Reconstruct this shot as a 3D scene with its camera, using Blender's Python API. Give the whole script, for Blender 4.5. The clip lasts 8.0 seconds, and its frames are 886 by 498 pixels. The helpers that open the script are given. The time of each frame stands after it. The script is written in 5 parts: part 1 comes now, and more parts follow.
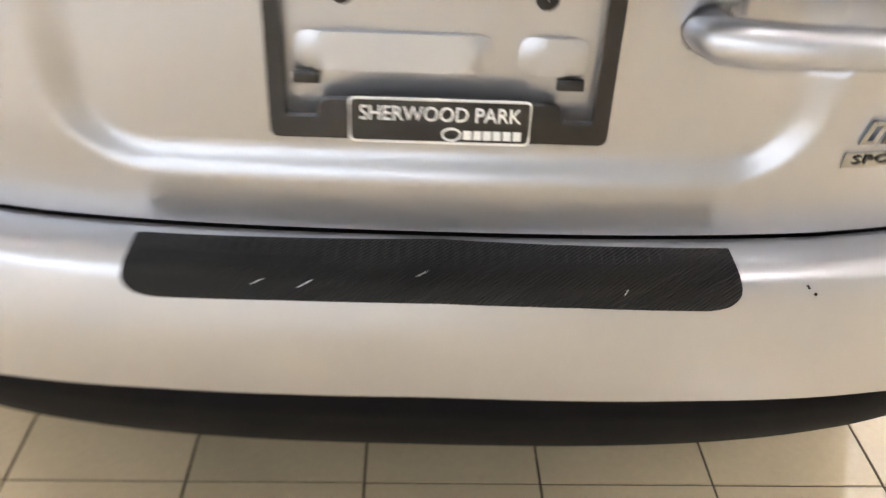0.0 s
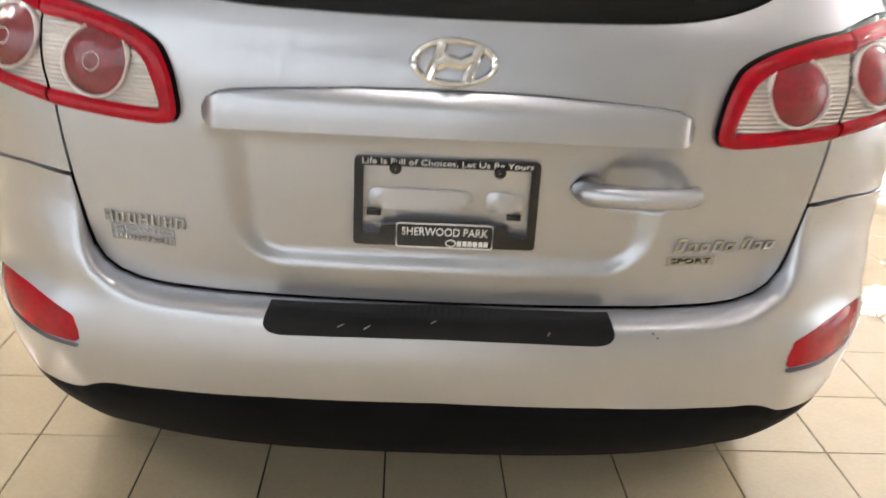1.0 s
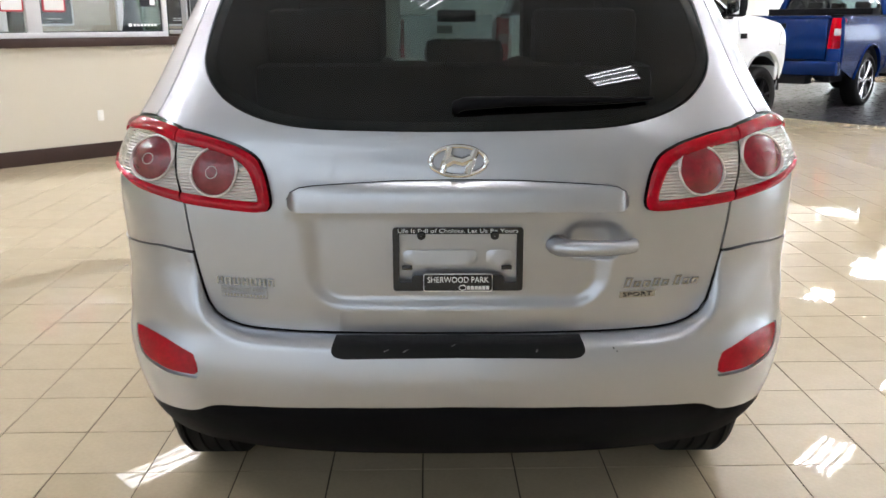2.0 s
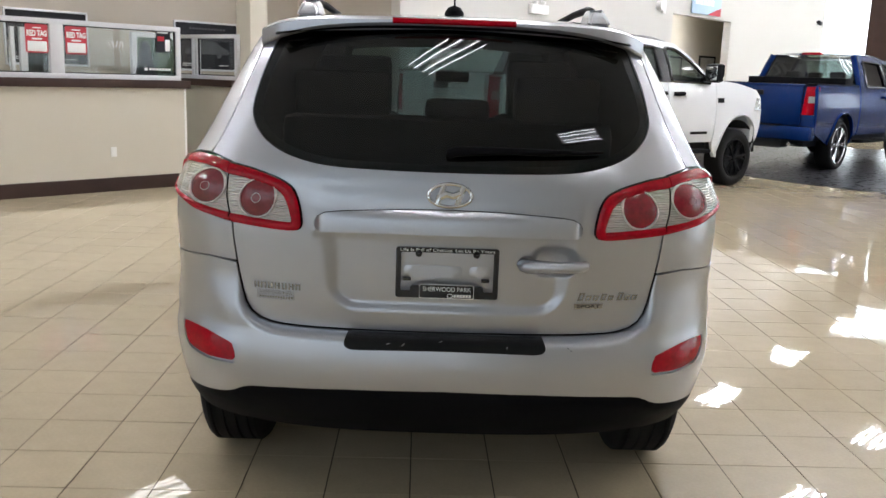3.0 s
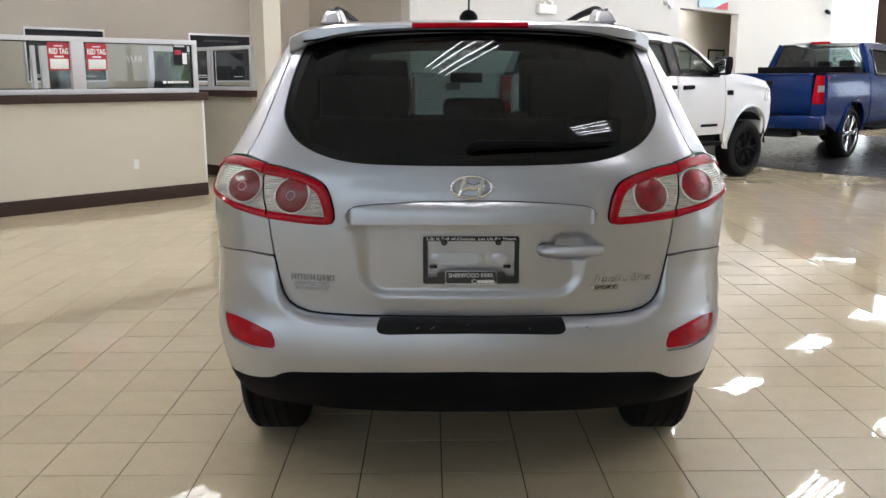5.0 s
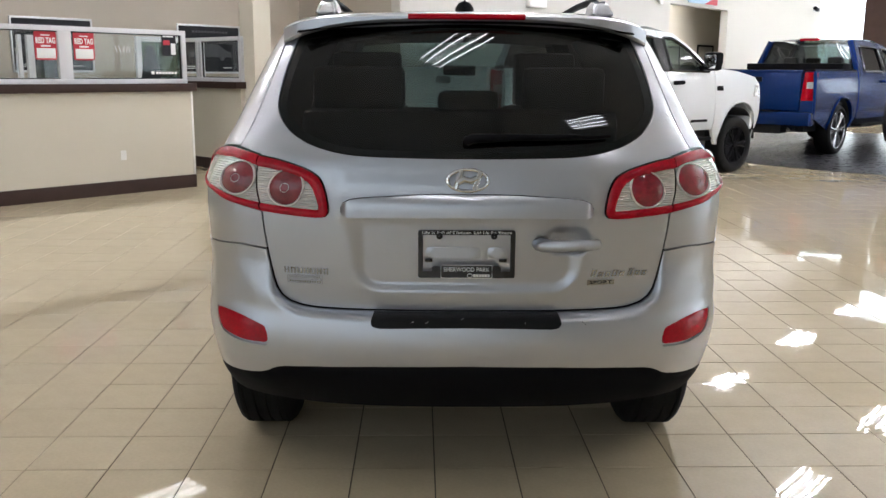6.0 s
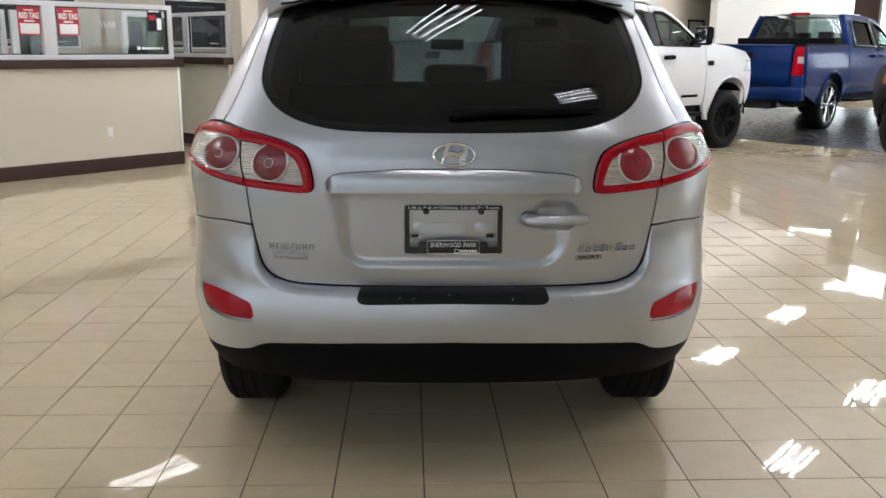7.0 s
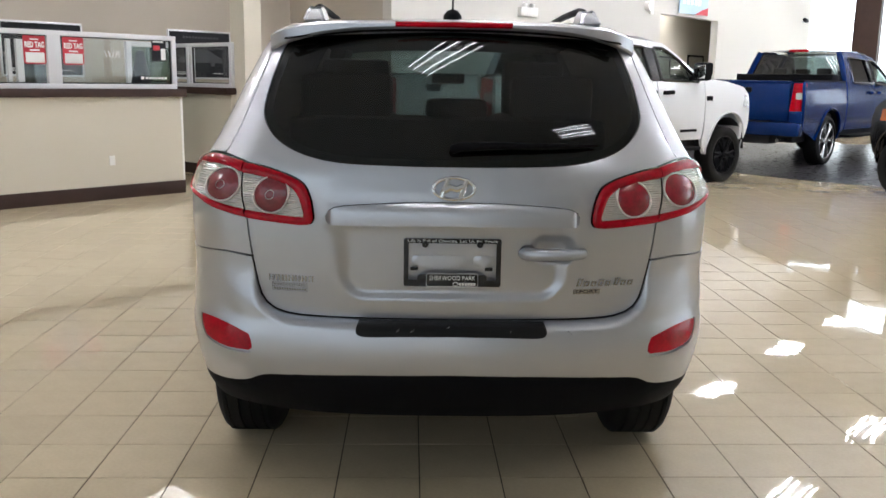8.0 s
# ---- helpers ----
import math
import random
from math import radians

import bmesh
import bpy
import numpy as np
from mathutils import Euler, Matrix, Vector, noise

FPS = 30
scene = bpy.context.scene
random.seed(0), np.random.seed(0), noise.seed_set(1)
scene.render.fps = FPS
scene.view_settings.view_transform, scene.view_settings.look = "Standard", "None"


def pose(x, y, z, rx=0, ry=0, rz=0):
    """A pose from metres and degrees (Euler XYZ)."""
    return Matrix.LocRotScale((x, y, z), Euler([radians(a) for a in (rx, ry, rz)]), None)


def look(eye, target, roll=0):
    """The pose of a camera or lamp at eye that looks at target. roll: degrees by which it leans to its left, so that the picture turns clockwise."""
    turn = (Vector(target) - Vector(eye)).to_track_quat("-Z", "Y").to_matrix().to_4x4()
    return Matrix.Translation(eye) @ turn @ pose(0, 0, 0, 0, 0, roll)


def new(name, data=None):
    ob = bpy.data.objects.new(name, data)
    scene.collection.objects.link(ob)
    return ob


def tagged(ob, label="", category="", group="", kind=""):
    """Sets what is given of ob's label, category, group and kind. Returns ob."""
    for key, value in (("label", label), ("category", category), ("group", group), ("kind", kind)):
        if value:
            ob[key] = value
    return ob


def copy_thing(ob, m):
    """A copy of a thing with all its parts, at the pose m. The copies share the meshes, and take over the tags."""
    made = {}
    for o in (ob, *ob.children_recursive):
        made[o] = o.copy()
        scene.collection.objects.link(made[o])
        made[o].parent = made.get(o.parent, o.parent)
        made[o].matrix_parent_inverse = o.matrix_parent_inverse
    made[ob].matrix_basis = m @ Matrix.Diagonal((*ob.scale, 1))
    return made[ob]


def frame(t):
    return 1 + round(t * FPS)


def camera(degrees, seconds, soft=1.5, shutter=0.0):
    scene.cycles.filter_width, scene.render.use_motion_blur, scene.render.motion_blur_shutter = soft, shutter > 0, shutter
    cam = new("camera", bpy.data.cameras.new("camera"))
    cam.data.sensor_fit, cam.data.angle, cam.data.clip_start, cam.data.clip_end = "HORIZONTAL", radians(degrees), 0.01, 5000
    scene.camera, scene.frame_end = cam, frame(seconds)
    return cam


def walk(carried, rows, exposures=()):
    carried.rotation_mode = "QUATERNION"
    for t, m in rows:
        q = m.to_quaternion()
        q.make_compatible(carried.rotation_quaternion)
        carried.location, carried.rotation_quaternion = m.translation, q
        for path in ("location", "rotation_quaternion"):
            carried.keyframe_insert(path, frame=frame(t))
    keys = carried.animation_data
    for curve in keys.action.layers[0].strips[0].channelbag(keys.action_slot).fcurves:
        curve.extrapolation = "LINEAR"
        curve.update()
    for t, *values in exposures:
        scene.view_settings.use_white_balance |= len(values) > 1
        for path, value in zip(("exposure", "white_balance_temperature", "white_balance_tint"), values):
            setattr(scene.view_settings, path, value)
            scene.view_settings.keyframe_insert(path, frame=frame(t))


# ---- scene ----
cam = camera(53.4, 8.0, shutter=0.4)
PATH = [
    (0, (-0.015, -1.368, 1.178), (0.037, 0.3, 0.076), 2.6),
    (0.2, (-0.022, -1.508, 1.234), (-0.063, 0.200, 0.124), 3.2),
    (0.3, (-0.026, -1.585, 1.232), (-0.082, 0.150, 0.214), 3.5),
    (0.5, (-0.015, -1.711, 1.284), (-0.089, 0.05, 0.338), 1.6),
    (0.7, (-0.035, -1.856, 1.306), (-0.014, -0.044, 0.511), 2.5),
    (0.8, (-0.031, -1.918, 1.318), (0.008, -0.091, 0.553), 3.1),
    (1, (-0.054, -2.047, 1.359), (0.015, -0.185, 0.633), 3.1),
    (1.2, (-0.052, -2.171, 1.386), (0.015, -0.281, 0.737), 1.8),
    (2.3, (-0.035, -2.873, 1.45), (-0.038, -0.928, 0.983), -0.3),
    (2.5, (-0.063, -3.006, 1.457), (-0.027, -1.054, 1.02), 0.1),
    (3, (-0.05, -3.248, 1.482), (-0.024, -1.286, 1.093), 2.0),
    (3.3, (-0.016, -3.342, 1.482), (-0.010, -1.384, 1.063), 3.0),
    (3.5, (0.001, -3.403, 1.482), (-0.045, -1.449, 1.055), 2.6),
    (4, (-0.015, -3.452, 1.478), (-0.052, -1.494, 1.068), 0.3),
    (5.5, (-0.101, -3.423, 1.469), (-0.097, -1.459, 1.09), 0.2),
    (6, (-0.105, -3.411, 1.466), (-0.085, -1.45, 1.07), 0.4),
    (6.5, (-0.096, -3.41, 1.461), (-0.067, -1.452, 1.055), -0.1),
    (7, (-0.09, -3.387, 1.456), (-0.05, -1.438, 1.009), 0.3),
    (7.2, (-0.084, -3.379, 1.456), (-0.032, -1.432, 1.000), 0.6),
    (7.5, (-0.082, -3.374, 1.459), (-0.036, -1.422, 1.023), 0.6),
    (8, (-0.089, -3.4, 1.467), (-0.048, -1.437, 1.088), 0.9),
]
walk(cam, [(t, look(eye, target, roll)) for t, eye, target, roll in PATH], exposures=[(0.0, 2.04, 6900, 18), (0.5, 1.86, 6750, 15), (1.0, 1.46, 6900, 16), (1.2, 1.34, 6800, 17), (2.3, 0.94, 6350, 13), (3.0, 0.62, 6350, 13), (8.0, 0.62, 6350, 13)])

# ---- light of the place ----
# The showroom's own axes lie across the tile grid: P runs along the walls, Q towards the windows.
E1, E2 = Vector((0.682, 0.731, 0)), Vector((0.731, -0.682, 0))
ROOM_TURN = math.degrees(math.atan2(E1.y, E1.x))


def at(p, q, z=0.0):
    v = E1 * p + E2 * q
    return Vector((v.x, v.y, z))


TUBE_GLOW = 62.0
DIM_GLOW = 21.0
OFFICE_GLOW = 6.0
WINDOW_GLOW = 3.0
REAR_GLOW = 0.75
STREET_GLOW = 0.70
SIDE_GLOW = 1.4
world = bpy.data.worlds.new("world")
scene.world = world
world.use_nodes = True
sky = world.node_tree.nodes.new("ShaderNodeTexSky")
sky.sky_type, sky.sun_disc, sky.sun_elevation, sky.sun_rotation = "NISHITA", False, radians(35), radians(60)
world.node_tree.links.new(sky.outputs[0], world.node_tree.nodes["Background"].inputs[0])
world.node_tree.nodes["Background"].inputs[1].default_value = 0.10


# ---- materials ----
def mat(name, color, rough=0.5, metal=0.0, coat=0.0, vary=0.06, scale=6.0, fine=160.0, bump=0.0, rvary=0.08, piece=0.0, spec=0.5):
    """A surface with colour and gloss that vary at two scales, and fine relief."""
    m = bpy.data.materials.new(name)
    m.use_nodes = True
    nt = m.node_tree
    b = nt.nodes["Principled BSDF"]
    b.inputs["Metallic"].default_value = metal
    b.inputs["Coat Weight"].default_value = coat
    b.inputs["Coat Roughness"].default_value = 0.04
    b.inputs["Specular IOR Level"].default_value = spec
    tc = nt.nodes.new("ShaderNodeTexCoord")
    big = nt.nodes.new("ShaderNodeTexNoise")
    big.inputs["Scale"].default_value, big.inputs["Detail"].default_value = scale, 3
    small = nt.nodes.new("ShaderNodeTexNoise")
    small.inputs["Scale"].default_value, small.inputs["Detail"].default_value = fine, 2
    for n in (big, small):
        nt.links.new(tc.outputs["Object"], n.inputs["Vector"])
    mix = nt.nodes.new("ShaderNodeMath")
    mix.operation = "ADD"
    nt.links.new(big.outputs["Fac"], mix.inputs[0])
    nt.links.new(small.outputs["Fac"], mix.inputs[1])
    ramp = nt.nodes.new("ShaderNodeMapRange")
    ramp.inputs["From Min"].default_value, ramp.inputs["From Max"].default_value = 0.6, 1.4
    ramp.inputs["To Min"].default_value, ramp.inputs["To Max"].default_value = 1 - vary, 1 + vary
    nt.links.new(mix.outputs[0], ramp.inputs["Value"])
    last = ramp.outputs["Result"]
    if piece:
        info = nt.nodes.new("ShaderNodeObjectInfo")
        geo = nt.nodes.new("ShaderNodeNewGeometry")
        both = nt.nodes.new("ShaderNodeMath")
        both.operation = "ADD"
        nt.links.new(info.outputs["Random"], both.inputs[0])
        nt.links.new(geo.outputs["Random Per Island"], both.inputs[1])
        pr = nt.nodes.new("ShaderNodeMapRange")
        pr.inputs["From Max"].default_value = 2.0
        pr.inputs["To Min"].default_value, pr.inputs["To Max"].default_value = 1 - piece, 1 + piece
        nt.links.new(both.outputs[0], pr.inputs["Value"])
        mul = nt.nodes.new("ShaderNodeMath")
        mul.operation = "MULTIPLY"
        nt.links.new(last, mul.inputs[0])
        nt.links.new(pr.outputs["Result"], mul.inputs[1])
        last = mul.outputs[0]
    tint = nt.nodes.new("ShaderNodeVectorMath")
    tint.operation = "SCALE"
    tint.inputs[0].default_value = color
    nt.links.new(last, tint.inputs["Scale"])
    nt.links.new(tint.outputs[0], b.inputs["Base Color"])
    rr = nt.nodes.new("ShaderNodeMapRange")
    rr.inputs["To Min"].default_value, rr.inputs["To Max"].default_value = max(0.02, rough * (1 - rvary * 2)), min(1, rough * (1 + rvary * 2))
    nt.links.new(big.outputs["Fac"], rr.inputs["Value"])
    nt.links.new(rr.outputs["Result"], b.inputs["Roughness"])
    if bump:
        bm = nt.nodes.new("ShaderNodeBump")
        bm.inputs["Strength"].default_value, bm.inputs["Distance"].default_value = 0.6, bump
        nt.links.new(small.outputs["Fac"], bm.inputs["Height"])
        nt.links.new(bm.outputs["Normal"], b.inputs["Normal"])
    return m


def pane_mat(name, tint, ior=1.5, rough=0.0):
    """A pane: lets tinted light through and mirrors by the angle."""
    m = bpy.data.materials.new(name)
    m.use_nodes = True
    nt = m.node_tree
    nt.nodes.remove(nt.nodes["Principled BSDF"])
    tr, gl, mx, lw, pw, sc = (nt.nodes.new(n) for n in ("ShaderNodeBsdfTransparent", "ShaderNodeBsdfGlossy", "ShaderNodeMixShader", "ShaderNodeLayerWeight", "ShaderNodeMath", "ShaderNodeMath"))
    tr.inputs["Color"].default_value = (*tint, 1)
    gl.inputs["Roughness"].default_value = rough
    f0 = ((ior - 1) / (ior + 1)) ** 2
    lw.inputs["Blend"].default_value = 0.5
    pw.operation, sc.operation = "POWER", "MULTIPLY_ADD"
    pw.inputs[1].default_value = 5.0
    sc.inputs[1].default_value, sc.inputs[2].default_value = 1 - f0, f0
    nt.links.new(lw.outputs["Facing"], pw.inputs[0])
    nt.links.new(pw.outputs[0], sc.inputs[0])
    nt.links.new(sc.outputs[0], mx.inputs[0])
    nt.links.new(tr.outputs[0], mx.inputs[1])
    nt.links.new(gl.outputs[0], mx.inputs[2])
    nt.links.new(mx.outputs[0], nt.nodes["Material Output"].inputs["Surface"])
    return m


def glow_mat(name, color, strength):
    m = bpy.data.materials.new(name)
    m.use_nodes = True
    b = m.node_tree.nodes["Principled BSDF"]
    b.inputs["Base Color"].default_value = (*color, 1)
    b.inputs["Emission Color"].default_value = (*color, 1)
    b.inputs["Emission Strength"].default_value = strength
    return m


def rib_mat(name, color, axis, pitch, depth, rough, metal=0.0, coat=0.0, skew=0.0, spec=0.5):
    """A surface with fine parallel ribs."""
    m = mat(name, color, rough, metal, coat, vary=0.1, fine=60, spec=spec)
    nt = m.node_tree
    b = nt.nodes["Principled BSDF"]
    tc = nt.nodes.new("ShaderNodeTexCoord")
    sep = nt.nodes.new("ShaderNodeSeparateXYZ")
    nt.links.new(tc.outputs["Object"], sep.inputs[0])
    src = sep.outputs["XYZ".index(axis)]
    if skew:
        ad = nt.nodes.new("ShaderNodeMath")
        ad.operation = "MULTIPLY_ADD"
        bend = nt.nodes.new("ShaderNodeMath")
        bend.operation = "ADD"
        nt.links.new(sep.outputs[1], bend.inputs[0])
        nt.links.new(sep.outputs[2], bend.inputs[1])
        nt.links.new(bend.outputs[0], ad.inputs[0])
        ad.inputs[1].default_value = skew
        nt.links.new(src, ad.inputs[2])
        src = ad.outputs[0]
    mu = nt.nodes.new("ShaderNodeMath")
    mu.operation = "MULTIPLY"
    mu.inputs[1].default_value = 2 * math.pi / pitch
    nt.links.new(src, mu.inputs[0])
    si = nt.nodes.new("ShaderNodeMath")
    si.operation = "SINE"
    nt.links.new(mu.outputs[0], si.inputs[0])
    bp = nt.nodes.new("ShaderNodeBump")
    bp.inputs["Distance"].default_value = depth
    nt.links.new(si.outputs[0], bp.inputs["Height"])
    nt.links.new(bp.outputs["Normal"], b.inputs["Normal"])
    return m


SILVER = mat("silver_paint", (0.465, 0.482, 0.520), 0.35, 0.82, 1.0, vary=0.025, scale=3, fine=900, rvary=0.05)
WHITE_PAINT = mat("white_paint", (0.79, 0.81, 0.83), 0.3, 0.0, 0.8, vary=0.02, scale=2)
BLUE_PAINT = mat("blue_paint", (0.002, 0.022, 0.115), 0.2, 0.3, 0.3, vary=0.08, scale=2, fine=600, spec=0.15)
BLACK_PAINT = mat("black_paint", (0.007, 0.007, 0.008), 0.2, 0.0, 0.0, vary=0.1)
BLACK_PLASTIC = mat("black_plastic", (0.006, 0.006, 0.007), 0.6, vary=0.15, fine=500, bump=0.0004, spec=0.05)
GLOSS_BLACK = mat("gloss_black", (0.010, 0.010, 0.011), 0.16, vary=0.1)
DARK_TRIM = mat("dark_trim", (0.012, 0.013, 0.0155), 0.75, vary=0.2, scale=14)
SEAT_CLOTH = mat("seat_cloth", (0.009, 0.0105, 0.0135), 0.85, vary=0.25, scale=20, fine=400, bump=0.001)
RUBBER = mat("rubber", (0.008, 0.008, 0.008), 0.75, vary=0.2, scale=9, fine=220, bump=0.0006, spec=0.2)
CARBON = rib_mat("carbon_film", (0.008, 0.008, 0.009), "X", 0.0055, 0.0005, 0.40, coat=0.0, skew=-1.0, spec=0.2)
CHROME = mat("chrome", (0.82, 0.82, 0.82), 0.09, 1.0, vary=0.03)
BADGE_CHROME = mat("badge_chrome", (0.40, 0.42, 0.45), 0.2, 1.0, vary=0.1, scale=60)
ALLOY = mat("alloy", (0.62, 0.62, 0.63), 0.25, 1.0, vary=0.06)
RED_LENS = mat("red_lens", (0.38, 0.001, 0.010), 0.06, 0.0, 0.12, vary=0.3, scale=22, fine=90, spec=0.25)
# the left lenses' copy of the round lens red, with their pale sheen in the colour
LENS_RED_SHEEN = mat("red_round_lens_sheen", (0.20, 0.022, 0.032), 0.12, 0.0, 0.5, vary=0.3, scale=28, fine=90, bump=0.002)
LENS_RED = mat("red_round_lens", (0.25, 0.004, 0.016), 0.10, 0.0, 0.5, vary=0.3, scale=28, fine=90, bump=0.002)
CLEAR_LENS = rib_mat("clear_lens", (0.78, 0.76, 0.73), "Z", 0.0075, 0.0016, 0.2, 0.55, 0.8)
WHITE_RING = mat("white_ring", (0.66, 0.60, 0.59), 0.35, 0.1, 0.4)
AMBER = mat("amber_lens", (0.42, 0.085, 0.015), 0.2, 0.0, 0.5)
TINTED = pane_mat("tinted_glass", (0.125, 0.165, 0.175), 1.52)
BLACK_GLASS = pane_mat("privacy_glass", (0.03, 0.03, 0.032), 1.5)
CAR_GLASS = pane_mat("car_glass", (0.56, 0.68, 0.62), 1.5)
DARK_GLASS = pane_mat("dark_glass", (0.10, 0.11, 0.11), 1.5)
SMOKED = pane_mat("smoked_glass", (0.30, 0.33, 0.32), 1.5)
CLEAR_GLASS = pane_mat("clear_glass", (0.93, 0.95, 0.94), 1.45)
TILE = mat("tile_glaze", (0.578, 0.482, 0.330), 0.022, 0.0, 0.0, vary=0.06, scale=9, fine=70, rvary=0.3, piece=0.05, spec=1.0)
# slow waves in the glaze
_nt = TILE.node_tree
_wave, _place, _swell = (_nt.nodes.new(n) for n in ("ShaderNodeTexNoise", "ShaderNodeNewGeometry", "ShaderNodeBump"))
_wave.inputs["Scale"].default_value, _wave.inputs["Detail"].default_value = 7.0, 1.0
_swell.inputs["Strength"].default_value, _swell.inputs["Distance"].default_value = 0.16, 0.0016
_nt.links.new(_place.outputs["Position"], _wave.inputs["Vector"])
_nt.links.new(_wave.outputs["Fac"], _swell.inputs["Height"])
_nt.links.new(_swell.outputs["Normal"], _nt.nodes["Principled BSDF"].inputs["Normal"])
GROUT = mat("grout", (0.065, 0.048, 0.033), 0.8, vary=0.15, scale=12)
DARK_FLOOR = mat("dark_floor", (0.026, 0.025, 0.028), 0.28, vary=0.12, scale=8, piece=0.05, spec=0.1)
WALL_BEIGE = mat("wall_beige", (0.59, 0.545, 0.445), 0.6, vary=0.02, scale=1.5, fine=260, bump=0.0006)
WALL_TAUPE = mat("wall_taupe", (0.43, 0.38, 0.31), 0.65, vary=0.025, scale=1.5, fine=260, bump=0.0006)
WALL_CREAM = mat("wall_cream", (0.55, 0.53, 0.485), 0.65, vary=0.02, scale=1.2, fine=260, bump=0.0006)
CEILING_WHITE = mat("ceiling_white", (0.70, 0.705, 0.715), 0.85, vary=0.04, scale=2)
BROWN_WOOD = mat("brown_wood", (0.040, 0.021, 0.016), 0.55, vary=0.25, scale=5, fine=90, spec=0.25)
# for the unseen far wall, dark so that the blue truck's side stays deep
WALL_DARK = mat("wall_dark", (0.16, 0.145, 0.13), 0.6, vary=0.04, scale=1.5)
FRAME_GREY = mat("painted_frame", (0.60, 0.60, 0.61), 0.4, 0.0, 0.1, vary=0.03)
ALUMINIUM = mat("aluminium", (0.62, 0.63, 0.64), 0.35, 0.85, vary=0.04)
DOOR_GREY = mat("outlet_white", (0.78, 0.77, 0.73), 0.4, vary=0.02)
POSTER_BLACK = mat("poster_black", (0.016, 0.016, 0.020), 0.6, vary=0.5, scale=5, fine=30, spec=0.2)
POSTER_GREY = mat("poster_grey", (0.055, 0.055, 0.062), 0.4, vary=0.3, scale=8)
RED_CARD = mat("red_card", (0.50, 0.014, 0.030), 0.45, vary=0.05)
WHITE_CARD = mat("white_card", (0.82, 0.82, 0.80), 0.5, vary=0.02)
SIGN_BLUE = mat("sign_blue", (0.40, 0.55, 0.68), 0.5, vary=0.05)
PICTURE_TONE = mat("picture_tone", (0.42, 0.40, 0.34), 0.5, vary=0.4, scale=14)
TUBE = glow_mat("tube_glow", (0.97, 0.98, 1.01), TUBE_GLOW)
DIM_TUBE = glow_mat("warm_tube_glow", (0.97, 0.98, 1.0), DIM_GLOW)
OFFICE_TUBE = glow_mat("office_tube_glow", (0.98, 0.97, 0.94), OFFICE_GLOW)
DAYLIGHT = glow_mat("daylight", (0.90, 0.96, 1.0), WINDOW_GLOW)
SIDE_DAY = glow_mat("side_daylight", (0.86, 0.93, 1.0), SIDE_GLOW)
REAR_DAY = glow_mat("rear_daylight", (0.86, 0.93, 1.0), REAR_GLOW)
STREET_DAY = glow_mat("street_daylight", (0.90, 0.94, 1.0), STREET_GLOW)


# ---- building helpers ----
from mathutils.geometry import delaunay_2d_cdt


def thing(name, label, category, m=None, group="", kind=""):
    ob = tagged(new(name), label, category, group, kind)
    ob.empty_display_size = 0.2
    if m is not None:
        ob.matrix_basis = m
    return ob


def part(name, bm, material, parent=None, label="", smooth=True, place=None):
    """One bmesh as one mesh object under a thing or a part."""
    me = bpy.data.meshes.new(name)
    if smooth:
        for f in bm.faces:
            f.smooth = True
        for e in bm.edges:
            if len(e.link_faces) == 2 and e.calc_face_angle(0) > 0.65:
                e.smooth = False
    bm.to_mesh(me)
    bm.free()
    me.materials.append(material)
    ob = new(name, me)
    if parent is not None:
        ob.parent = parent
    if place is not None:
        ob.matrix_basis = place
    if label:
        ob["label"] = label
    return ob


def box(x0, x1, y0, y1, z0, z1, bevel=0.0, bm=None):
    bm = bm or bmesh.new()
    r = bmesh.ops.create_cube(bm, size=1.0)["verts"]
    for v in r:
        v.co = Vector(((x0 + x1) / 2 + v.co.x * (x1 - x0), (y0 + y1) / 2 + v.co.y * (y1 - y0), (z0 + z1) / 2 + v.co.z * (z1 - z0)))
    if bevel:
        edges = list({e for v in r for e in v.link_edges})
        bmesh.ops.bevel(bm, geom=edges, offset=bevel, segments=2, affect="EDGES", profile=0.6)
    return bm


def tube(points, radius, sides=10, bm=None, flat=1.0, taper=None):
    """A round bar along points; flat squeezes it along its second axis."""
    bm = bm or bmesh.new()
    pts = [Vector(p) for p in points]
    rings = []
    up = Vector((0, 0, 1))
    for i, p in enumerate(pts):
        d = (pts[min(i + 1, len(pts) - 1)] - pts[max(i - 1, 0)]).normalized()
        a = d.cross(up)
        if a.length < 1e-3:
            a = d.cross(Vector((0, 1, 0)))
        a.normalize()
        b = a.cross(d).normalized()
        r = radius * (taper[i] if taper else 1.0)
        rings.append([bm.verts.new(p + (a * math.cos(2 * math.pi * k / sides) + b * flat * math.sin(2 * math.pi * k / sides)) * r) for k in range(sides)])
    for r0, r1 in zip(rings, rings[1:]):
        for k in range(sides):
            bm.faces.new((r0[k], r0[(k + 1) % sides], r1[(k + 1) % sides], r1[k]))
    bm.faces.new(rings[0][::-1])
    bm.faces.new(rings[-1])
    bmesh.ops.recalc_face_normals(bm, faces=bm.faces)
    return bm


def lathe(profile, seg=40, bm=None):
    """Turns (radius, x) round the x axis."""
    bm = bm or bmesh.new()
    rings = [[bm.verts.new((x, r * math.cos(2 * math.pi * k / seg), r * math.sin(2 * math.pi * k / seg))) for k in range(seg)] for r, x in profile]
    for r0, r1 in zip(rings, rings[1:]):
        for k in range(seg):
            bm.faces.new((r0[k], r0[(k + 1) % seg], r1[(k + 1) % seg], r1[k]))
    bmesh.ops.recalc_face_normals(bm, faces=bm.faces)
    return bm


def upper(bm, z):
    """Keeps what lies above z."""
    bmesh.ops.delete(bm, geom=[v for v in bm.verts if v.co.z < z], context="VERTS")
    return bm


